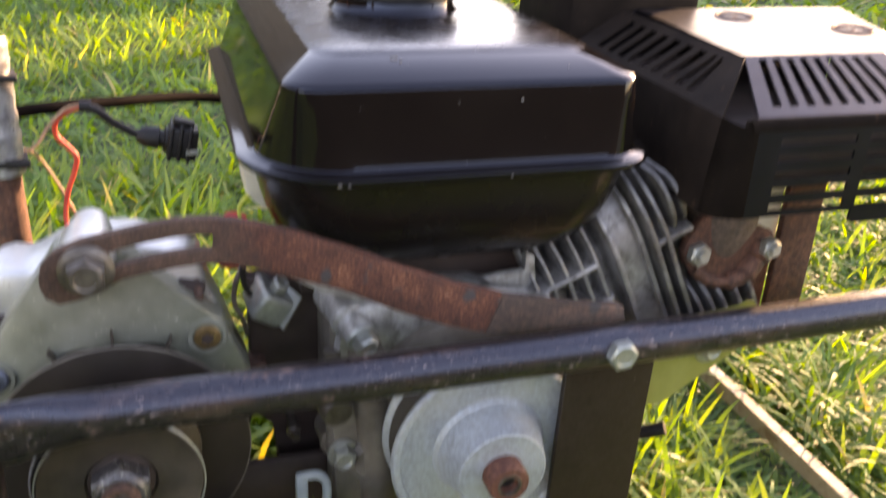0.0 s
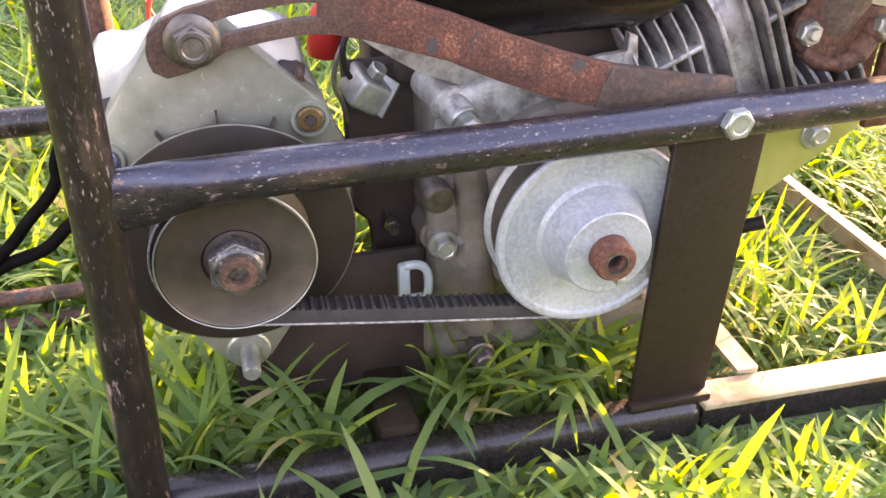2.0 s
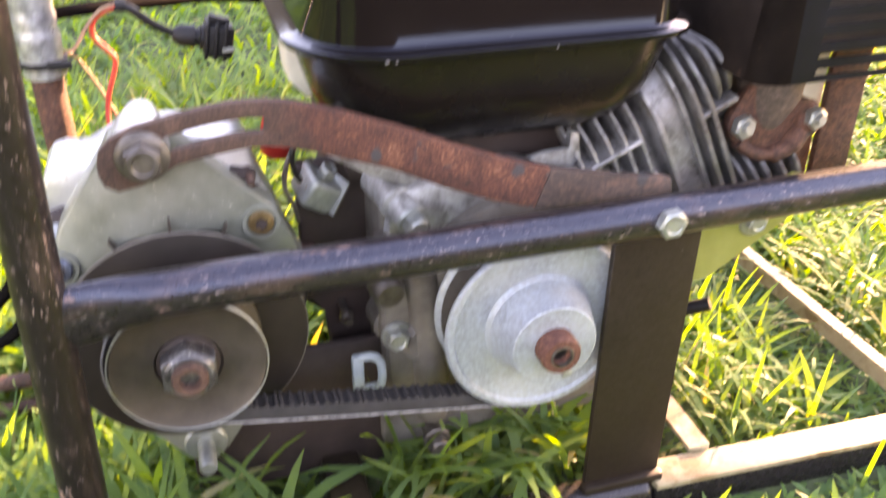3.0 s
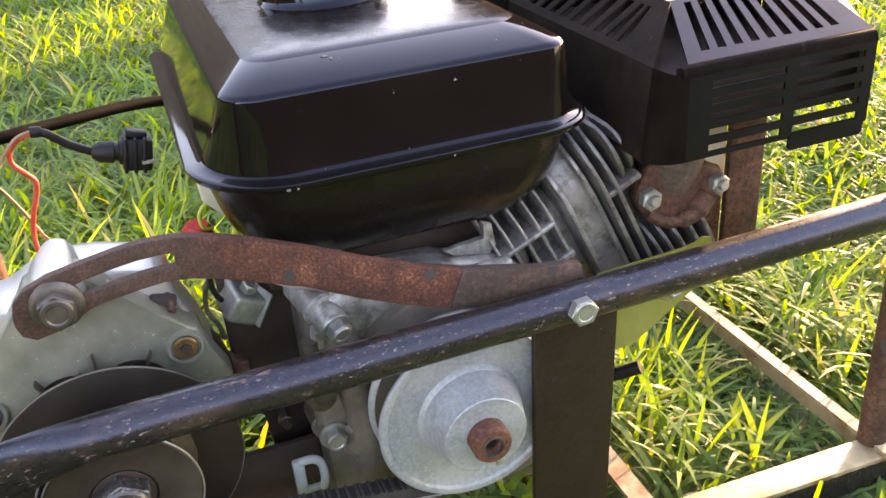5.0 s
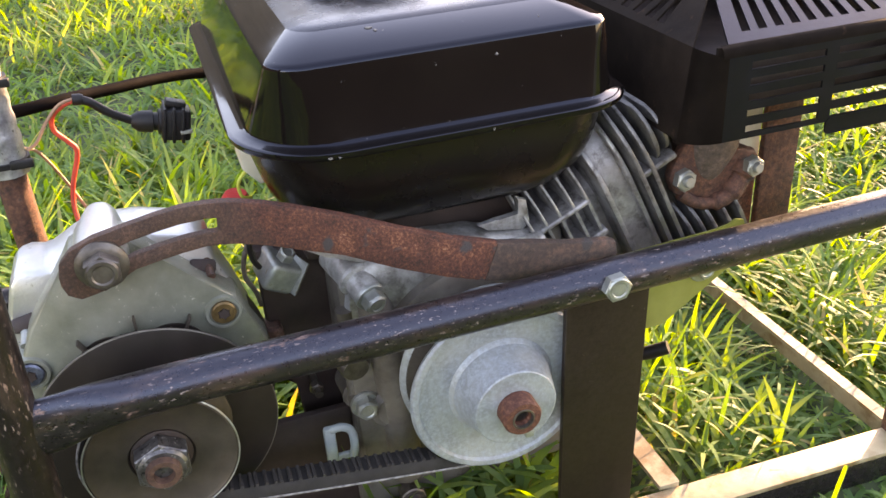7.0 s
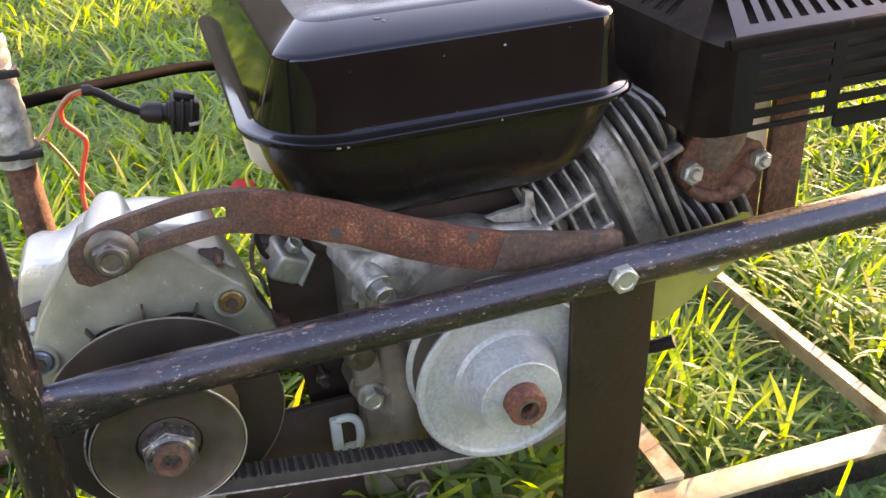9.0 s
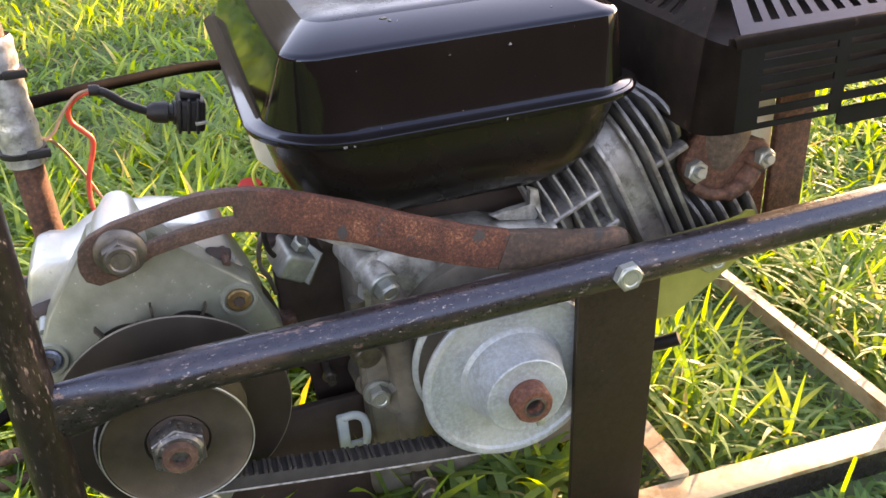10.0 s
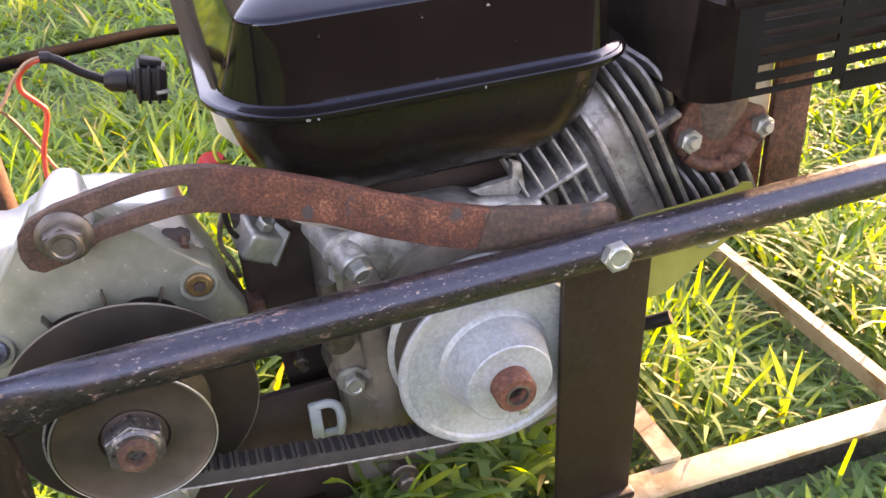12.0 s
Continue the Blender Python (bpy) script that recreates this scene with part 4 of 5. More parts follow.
def build_guard(e):
    """The slotted muffler guard and the muffler in it."""
    g = part("muffler", box(0.106, 0.226, 0.034, 0.18, 0.2525, 0.2865, 0.007), DARK_STEEL, e, "sooty muffler inside its guard")
    X0, X1, Y0, Y1, ZB, ZM, ZT = 0.1005, 0.2185, 0.02, 0.19, 0.247, 0.288, 0.311
    R, TX, TY = 0.012, 0.130, 0.0665
    FY, FZ = 0.0242, 0.2932          # where the rounded fold runs into the sloping strip
    # front: two columns of horizontal slots
    w = X1 - X0 - R
    front = [(a, b, 0.0028 + 0.0078 * k, 0.0064 + 0.0078 * k) for a, b in ((0.0125, 0.0535), (0.0605, 0.0995)) for k in range(5)]
    part("guard_front", slotted(lambda a, b: Vector((X0 + R + a, Y0, ZB + b)), w, ZM - ZB, front, 0.0012), BLACK_SATIN, g, "black slotted muffler guard front")
    tab = round_rect(0.1715, 0.2165, 0.2405, ZB + 0.002, 0.0022, 3)
    part("guard_tab", prism(tab, on_y(Y0 - 0.0003), 0.0012), BLACK_SATIN, g)
    # the fold between the front and the sloping strip, and the rounded upright corner
    fold = []
    for k in range(7):
        a = radians(90 * k / 6)
        fold.append((Y0 + (FY - Y0) * (1 - math.cos(a)), ZM + (FZ - ZM) * math.sin(a)))
    bm = bmesh.new()
    rows = [[bm.verts.new((x, y, z)) for y, z in fold] for x in (X0 + R + 0.001 - 0.004, X0 + 0.06, X1)]
    for p, q in zip(rows, rows[1:]):
        for i in range(6):
            bm.faces.new((p[i], p[i + 1], q[i + 1], q[i]))
    bmesh.ops.solidify(bm, geom=bm.faces[:], thickness=0.0012)
    part("guard_fold", bm, GUARD_BURNT, g, "rounded fold of the guard sheet")
    bm = bmesh.new()
    rows = []
    for k in range(9):
        a = radians(90 * k / 8)
        x, y = X0 + R - R * math.sin(a), Y0 + R - R * math.cos(a)
        lean = 0.005 * math.sin(a)
        rows.append([bm.verts.new((x - lean, y, ZB)), bm.verts.new((x, y, ZM + 0.004 * math.sin(a)))])
    for p, q in zip(rows, rows[1:]):
        bm.faces.new((p[0], p[1], q[1], q[0]))
    bmesh.ops.solidify(bm, geom=bm.faces[:], thickness=0.0012)
    part("guard_corner", bm, GUARD_BURNT, g, "rounded burnt guard corner")
    # sloping strip with upright slots
    n = math.hypot(TY - FY, ZT - FZ)
    x_low, x_top, x_end = X0 + 0.0135, TX + 0.001, 0.213
    def slope_at(a, b):
        f = b / n
        left = x_low + (x_top - x_low) * f
        right = X1 + (x_end - X1) * f
        return Vector((left + (right - left) * a, FY + (TY - FY) * f, FZ + (ZT - FZ) * f))
    slope = [(0.085 + 0.091 * k, 0.132 + 0.091 * k, 0.007, n - 0.003) for k in range(9)]
    part("guard_slope", slotted(slope_at, 1.0, n, slope, 0.0012), BLACK_SATIN, g, "black slotted sloping guard strip")
    # left side and its sloping strip, burnt brown
    d = Y1 - Y0 - R
    part("guard_side", slotted(lambda a, b: Vector((X0 - 0.005 * (1 - b / (ZM + 0.004 - ZB)), Y1 - a, ZB + b)), d, ZM + 0.004 - ZB, [(0.02, 0.03, 0.01, 0.02)], 0.0012), GUARD_BURNT, g, "plain burnt-black guard side")
    m = math.hypot(TX - X0, ZT - ZM - 0.004)
    side = [(0.02 + 0.0125 * k, 0.027 + 0.0125 * k, 0.005, m - 0.006) for k in range(9)]
    part("guard_slope", slotted(lambda a, b: Vector((X0 + (TX - X0) * b / m, Y1 - a + (b / m) * (TY - Y0 - R - 0.002) * max(0.0, (a - d + 0.05) / 0.05), ZM + 0.004 + b * (ZT - ZM - 0.004) / m)), d, m, side, 0.0012), GUARD_BURNT, g, "burnt slotted sloping guard strip")
    part("corner_tab", box(X0 + 0.0035, X0 + 0.012, Y0 + 0.0035, Y0 + 0.0047, 0.283, 0.2925, 0.0003, m=Matrix.Translation((0.004, 0, 0))), GUARD_BURNT, g)
    # top plate with two punched dimples; the right side runs back at a slant
    low = [(X1, Y0), (0.2625, 0.1), (0.2865, Y1)]
    high = [(x_end, TY), (0.256, 0.118), (0.2845, Y1)]
    top = [(TX, TY)] + high + [(TX + 0.009, Y1)]
    part("guard_top", prism(top, lambda a, b, h: Vector((a, b, ZT - h)), 0.0012), BLACK_SATIN, g, "flat guard top, glaring in the sun")
    for x, y in ((0.189, 0.163), (0.2375, 0.12)):
        part("guard_hole", lathe((x, y, ZT + 0.0006), (0, 0, 1), [(0, 0), (-0.003, 0.007), (0.0, 0.0098), (0.0008, 0.0108), (0.0, 0.012)], 28), RUST_DARK, g, "rusty screw dimple")
    for heights, line in (((ZB, ZM), (low, low)), ((ZM, ZT), (low, high))):
        bm = bmesh.new()
        a = [bm.verts.new((x, y, heights[0])) for x, y in line[0]]
        b = [bm.verts.new((x, y, heights[1])) for x, y in line[1]]
        for i in range(2):
            bm.faces.new((a[i], a[i + 1], b[i + 1], b[i]))
        bmesh.ops.solidify(bm, geom=bm.faces[:], thickness=0.0012)
        part("guard_side", bm, BLACK_SATIN, g, "slanting black guard side", smooth=20)
    back = [(X0, ZB), (0.2865, ZB), (0.2845, ZT), (TX + 0.009, ZT), (X0, ZM)]
    part("guard_back", prism(back, on_y(Y1), 0.0012), BLACK_SATIN, g, "plain black guard back")


build_guard(engine)


def build_pulley(e):
    """The galvanised V pulley on the engine's shaft."""
    o = (CRANK.x, 0.0, CRANK.z)
    ax = (0, 1, 0)
    p = part("drive_pulley", lathe(o, ax, [(0.0205, 0), (0.0205, 0.0275), (0.0196, 0.0305), (0.0187, 0.0415), (0.0182, 0.0432), (0.0168, 0.0442), (0.0164, 0.0458), (0.0168, 0.0472), (0.0182, 0.0482), (0.0202, 0.0478), (0.0218, 0.045)], 96), ZINC, e, "galvanised grey V-belt pulley", smooth=30)
    part("groove", lathe(o, ax, [(0.0217, 0.0451), (0.0262, 0.035), (0.033, 0.035), (0.0375, 0.0445)], 96), GROOVE, p, "belt groove darkened by rubber and by shade in its colour", smooth=30)
    part("back_flange", lathe(o, ax, [(0.0374, 0.0443), (0.0385, 0.0462), (0.0395, 0.047), (0.0408, 0.047), (0.042, 0.0457), (0.042, 0)], 96), ZINC, p, "galvanised back flange", smooth=30)
    part("hub", lathe(o, ax, [(0.0225, 0.029), (0.0195, 0.0272), (0.0182, 0.0258), (0.0024, 0.0213), (0.0014, 0.021), (0.001, 0.0204), (0.0014, 0.0099), (0.0035, 0.0098)], 72), ZINC, p, "conical pulley hub", smooth=30)
    part("shaft_end", lathe(o, ax, [(0.02, 0.0097), (-0.0065, 0.0097), (-0.008, 0.0088), (-0.008, 0.0054), (-0.006, 0.0044), (0.004, 0.0038), (0.0045, 0)], 48), RUST_ORANGE, p, "rusty orange shaft end")
    part("hole_rim", lathe(o, ax, [(-0.0066, 0.0062), (-0.0084, 0.0056), (-0.0084, 0.0048), (-0.002, 0.0041), (0.003, 0.0038)], 32), BOLT_DULL, p, "turned rim of the centre hole")
    part("key", box(CRANK.x + 0.001, CRANK.x + 0.0055, -0.0078, 0.002, CRANK.z - 0.0122, CRANK.z - 0.0085, 0.0005), BOLT, p, "bright key")


build_pulley(engine)

# ---- the alternator ----
AX, AZ = -0.1655, 0.1525


def build_alternator():
    a = thing("alternator", (AX, 0.09, 0.06), "dusty alloy car alternator with a rusty-nutted belt pulley", "alternator")
    ax = (0, 1, 0)
    def outline():
        top = [(-0.2195, 0.163), (-0.2175, 0.188), (-0.209, 0.207), (-0.19, 0.2325), (-0.184, 0.242), (-0.172, 0.2475), (-0.16, 0.244), (-0.15, 0.231), (-0.1365, 0.2172), (-0.1195, 0.2035), (-0.1145, 0.1885), (-0.1085, 0.176), (-0.1095, 0.165)]
        low = [(AX + 0.053 * math.cos(radians(t)), AZ - 0.004 + 0.06 * math.sin(radians(t))) for t in (0, -20, -40, -60)]
        ear = [(-0.142, 0.089), (-0.155, 0.07), (-0.166, 0.065), (-0.177, 0.07), (-0.19, 0.089)]
        low2 = [(AX + 0.06 * math.cos(radians(t)), AZ - 0.004 + 0.062 * math.sin(radians(t))) for t in (-120, -140, -160)]
        return top + low + ear + low2
    bm = bmesh.new()
    add_prism(bm, outline(), on_y(0.054), 0.015, 0.0018)
    front = part("front_bracket", bm, ALT_ALLOY, a, "dusty cast alloy front bracket", smooth=30)
    # vanes, and dark plates for the shade in the gaps, round the fan's edge
    for t in (64, 90, 118):
        t = radians(t)
        c = Vector((AX + 0.0508 * math.cos(t), 0.0525, AZ - 0.003 + 0.0508 * math.sin(t)))
        part("vane", box(-0.0038, 0.0038, -0.003, 0.004, -0.0005, 0.0005, 0.0002, m=Matrix.Translation(c) @ Matrix.Rotation(-t, 4, "Y")), STEEL_GREY, front)
    for t0, t1 in ((50, 82), (98, 130)):
        arc = [radians(t0 + (t1 - t0) * k / 14) for k in range(15)]
        rim = [0.0443 + 0.0048 * math.sin(math.pi * k / 14) ** 0.6 for k in range(15)]
        vent = [(AX + r * math.cos(t), AZ - 0.003 + r * math.sin(t)) for t, r in zip(arc, rim)] + [(AX + 0.042 * math.cos(t), AZ - 0.003 + 0.042 * math.sin(t)) for t in arc[::-1]]
        part("vent", prism(vent, on_y(0.0532), 0.001), FAN_BLACK, front, "dark plate for the shade in a cooling vent")
    # body and rear bracket
    body = part("stator_body", lathe((AX, 0.07, AZ), ax, [(0, 0), (0, 0.058), (0.002, 0.0595), (0.02, 0.0595), (0.022, 0.058), (0.022, 0)], 64), STEEL_GREY, a, "bare laminated stator ring")
    back = [(-0.2225, 0.17), (-0.222, 0.192), (-0.2185, 0.207), (-0.2138, 0.2225), (-0.2105, 0.2268), (-0.2055, 0.228), (-0.198, 0.2262), (-0.189, 0.2312), (-0.182, 0.235), (-0.172, 0.237), (-0.156, 0.2362),
            (-0.1295, 0.229), (-0.1265, 0.225), (-0.124, 0.211), (-0.118, 0.196), (-0.112, 0.176), (-0.113, 0.15), (-0.124, 0.11), (-0.145, 0.092), (-0.19, 0.092), (-0.215, 0.115)]
    def spoke(shape, a, k=1.0):
        """Where a ray from the shaft at angle a leaves the outline."""
        d = Vector((math.cos(a), math.sin(a)))
        for (x0, z0), (x1, z1) in zip(shape, shape[1:] + shape[:1]):
            p, q = Vector((x0 - AX, z0 - AZ)), Vector((x1 - x0, z1 - z0))
            den = d.x * q.y - d.y * q.x
            if abs(den) > 1e-12:
                s, u = (p.x * q.y - p.y * q.x) / den, (p.x * d.y - p.y * d.x) / den
                if s > 0 and -1e-9 <= u <= 1 + 1e-9:
                    return Vector((AX, AZ)) + d * s * k
        return Vector((AX, AZ)) + d * 0.06 * k
    turns = [2 * math.pi * (k + 0.37) / 120 for k in range(120)]
    def shell(y, k):
        pts = []
        for a in turns:
            p = spoke(back, a, k)
            pts.append(Vector((p.x, y, p.y)))
        return pts
    rear = part("rear_bracket", loft([shell(0.0695, 0.97), shell(0.0705, 0.99), shell(0.0725, 1.0), shell(0.097, 1.0), shell(0.103, 0.98), shell(0.106, 0.94)]), ALT_SKYLIT, a, "cast alloy rear bracket with sky glare in its colour", smooth=35)
    # no hollow is cut: dark boxes stand in for the shade round the bolts
    for x, z, y, lean in ((-0.1315, 0.214, 0.0675, 14), (-0.2115, 0.2045, 0.067, -12)):
        part("recess_shade", box(-0.006, 0.006, -0.003, 0.003, -0.0034, 0.0034, 0.0018, m=pose(x, y, z, -35, lean, 0)), DARK_STEEL, rear, "solid dark patch for the shade of a bolt recess")
    part("slot_boss", lathe((-0.1715, 0.042, 0.2375), ax, [(0, 0), (0, 0.0095), (0.0015, 0.0112), (0.012, 0.0118), (0.03, 0.0112), (0.05, 0.0075), (0.05, 0)], 36), ALT_SKYLIT, front)
    part("through_bolt", tube([(-0.2125, 0.058, 0.198), (-0.2115, 0.07, 0.2045)], 0.0024, 12), BOLT, a, "bright through bolt")
    part("through_bolt", tube([(-0.1285, 0.06, 0.2118), (-0.1292, 0.07, 0.2155)], 0.0019, 12), RUST_DARK, a, "rusty through bolt")
    part("bolt_lug", lathe((-0.1265, 0.0535, 0.196), ax, [(0, 0), (0, 0.0064), (-0.0012, 0.0068), (-0.0012, 0.0082), (0.001, 0.009), (0.02, 0.009), (0.02, 0)], 32), ALT_ALLOY, front)
    part("bolt_lug", lathe((-0.2135, 0.0535, 0.186), ax, [(0, 0), (0, 0.0064), (-0.0012, 0.0068), (-0.0012, 0.0082), (0.001, 0.009), (0.02, 0.009), (0.02, 0)], 32), ALT_ALLOY, front)
    def torx(x, z, mat, label):
        bm = lathe((x, 0.0545, z), (0, -1, 0), [(0, 0.0058), (0.0022, 0.0058), (0.003, 0.005), (0.0032, 0.0026), (-0.001, 0.0022), (-0.001, 0)], 24)
        head = part("screw", bm, mat, a, label)
        star = [((0.0031 if k % 2 else 0.0021) * math.cos(radians(30 * k)), (0.0031 if k % 2 else 0.0021) * math.sin(radians(30 * k))) for k in range(12)]
        # a dark star laid on the head shows the socket's shade
        part("socket", prism([(x + p, z + q) for p, q in star], on_y(0.0508), 0.003), DARK_STEEL, head, "dark star plate for the shade in the socket")
    torx(-0.1265, 0.196, BRASS, "tarnished brass-coloured screw")
    torx(-0.2135, 0.186, SCREW_BLUE, "bluish zinc screw")
    # fan disc, pulley, nut and shaft
    part("fan_disc", lathe((AX, 0, AZ - 0.0042), ax, [(0.0405, 0), (0.0405, 0.0525), (0.0412, 0.0545), (0.0422, 0.0545), (0.043, 0.0525), (0.043, 0)], 96), FAN_BLACK, a, "flat brown-black fan disc")
    part("fan_edge", lathe((AX, 0, AZ - 0.0042), ax, [(0.0408, 0.0541), (0.041, 0.0546), (0.0414, 0.0547)], 96), CASE_DARK, a, "pale worn edge of the fan disc")
    for k in range(14):
        t = 2 * math.pi * k / 14
        c = Vector((AX + 0.041 * math.cos(t), 0.0475, AZ - 0.0042 + 0.041 * math.sin(t)))
        part("fan_blade", box(-0.009, 0.009, -0.0045, 0.0045, -0.0006, 0.0006, 0, m=Matrix.Translation(c) @ Matrix.Rotation(-t + 0.5, 4, "Y")), FAN_BLACK, a)
    pul = part("belt_pulley", lathe((AX, 0, AZ), ax, [(0.018, 0), (0.018, 0.0135), (0.0165, 0.0145), (0.0145, 0.031), (0.0135, 0.0322), (0.0142, 0.0334), (0.0165, 0.0328), (0.0225, 0.023), (0.0285, 0.023), (0.0345, 0.0328), (0.037, 0.033), (0.0375, 0.018), (0.041, 0.018)], 96), STEEL_GREY, a, "brownish turned steel belt pulley")
    part("rim_edge", lathe((AX, 0, AZ), ax, [(0.0136, 0.0329), (0.0134, 0.0332), (0.0137, 0.0336), (0.0142, 0.0336)], 96), BOLT, pul, "bright worn rim edge")
    nut = part("nut", hex_head((AX, 0.0168, AZ), (0, -1, 0), 0.0222, 0.0105, 0.5), NUT_GRIME, a, "grimy hexagon nut", smooth=25)
    part("washer", lathe((AX, 0.0182, AZ), (0, -1, 0), [(0, 0.0134), (0.0011, 0.0134), (0.0015, 0.0128), (0.0015, 0)], 40), DARK_STEEL, nut)
    part("shaft_end", lathe((AX, 0.02, AZ), (0, -1, 0), [(0.01, 0.0077), (0.0158, 0.0077), (0.0168, 0.007), (0.0168, 0.0046), (0.0115, 0.004), (0.0115, 0)], 32), RUST_DARK, a, "rusty shaft end")
    # lower pivot ear with stud and nut
    ear = part("pivot_ear", lathe((-0.166, 0.056, 0.0765), (0, -1, 0), [(0, 0), (0, 0.0108), (0.003, 0.0108), (0.004, 0.0098), (0.004, 0)], 36), BOLT, a, "washer on the lower pivot")
    part("stud", lathe((-0.166, 0.052, 0.0765), (0, -1, 0), [(0, 0.0045), (0.017, 0.0044), (0.0185, 0.0036), (0.0185, 0)], 24), BOLT, ear, "bright threaded stud")
    return a


build_alternator()


# ---- adjuster arm ----
def build_arm():
    arm = thing("adjuster_arm", (-0.06, 0.03, 0.2), "rusted slotted flat steel belt adjuster arm", "bracket")
    top = [(-0.1885, 0.2365), (-0.187, 0.2425), (-0.182, 0.2475), (-0.172, 0.2515), (-0.157, 0.2545), (-0.146, 0.2565), (-0.136, 0.2578), (-0.126, 0.2582), (-0.121, 0.2582), (-0.114, 0.2578), (-0.103, 0.2558), (-0.092, 0.2528), (-0.07, 0.2455), (-0.046, 0.236), (-0.024, 0.2285), (-0.004, 0.2225)]
    bot = [(-0.1885, 0.2325), (-0.187, 0.2275), (-0.182, 0.2245), (-0.172, 0.2265), (-0.158, 0.2335), (-0.147, 0.2355), (-0.138, 0.2368), (-0.128, 0.238), (-0.123, 0.2382), (-0.116, 0.238), (-0.104, 0.2358), (-0.093, 0.2325), (-0.072, 0.2265), (-0.05, 0.2168), (-0.029, 0.2095), (-0.011, 0.2045)]
    def depth(x):
        return float(np.interp(x, [-0.19, -0.13, -0.105, -0.06, -0.015, 0.055], [0.0405, 0.0395, 0.0335, 0.0245, 0.0155, 0.0135]))
    def strip(first, last):
        """A stretch of the bar between two of its stations, with the slot left open."""
        bm = bmesh.new()
        cols = []
        for (xt, zt), (xb, zb) in list(zip(top, bot))[first:last + 1]:
            pts = [(xt + (xb - xt) * f, zt + (zb - zt) * f) for f in (0, 0.36, 0.68, 1)]
            cols.append([bm.verts.new((x, depth(x), z)) for x, z in pts])
        faces = []
        for i, (c, d) in enumerate(zip(cols, cols[1:])):
            for j in range(3):
                if not (j == 1 and 3 <= i + first < 8):
                    faces.append(bm.faces.new((c[j], c[j + 1], d[j + 1], d[j])))
        out = bmesh.ops.extrude_face_region(bm, geom=faces, use_keep_orig=True)
        bmesh.ops.translate(bm, vec=(0.0006, 0.005, 0), verts=[v for v in out["geom"] if isinstance(v, bmesh.types.BMVert)])
        bmesh.ops.recalc_face_normals(bm, faces=bm.faces[:])
        sharp = [e for e in bm.edges if len(e.link_faces) == 2 and e.calc_face_angle(0) > 0.9]
        bmesh.ops.bevel(bm, geom=sharp, offset=0.0006, segments=2, profile=0.5, affect="EDGES")
        return bm
    part("flat_bar", strip(0, 15), RUST, arm, "rust-pitted flat bar with a slotted end", smooth=35)
    tip = [(-0.0041, 0.2224), (0.012, 0.219), (0.03, 0.2148), (0.05, 0.2122), (0.0545, 0.2105), (0.0555, 0.2035), (0.03, 0.2), (0.01, 0.1995), (-0.0109, 0.2044)]
    bm = bmesh.new()
    add_prism(bm, tip, lambda x, z, h: Vector((x + 0.0006 * h / 0.005, depth(x) + h, z)), 0.005, 0.0005)
    part("bar_end", bm, ARM_DARK, arm, "burnt dark end of the bar", smooth=30)
    b = part("bolt", hex_head((-0.1705, 0.0372, 0.2395), (0.03, -1, 0.04), 0.0138, 0.0085, 0.45), BOLT_DULL, arm, "dull flanged hexagon bolt", smooth=25)
    part("washer", lathe((-0.1705, 0.0385, 0.2395), (0, -1, 0), [(-0.001, 0.0108), (0.0006, 0.0108), (0.0016, 0.0097), (0.0024, 0.0084), (0.0024, 0)], 40), BOLT_DULL, b)
    return arm


build_arm()


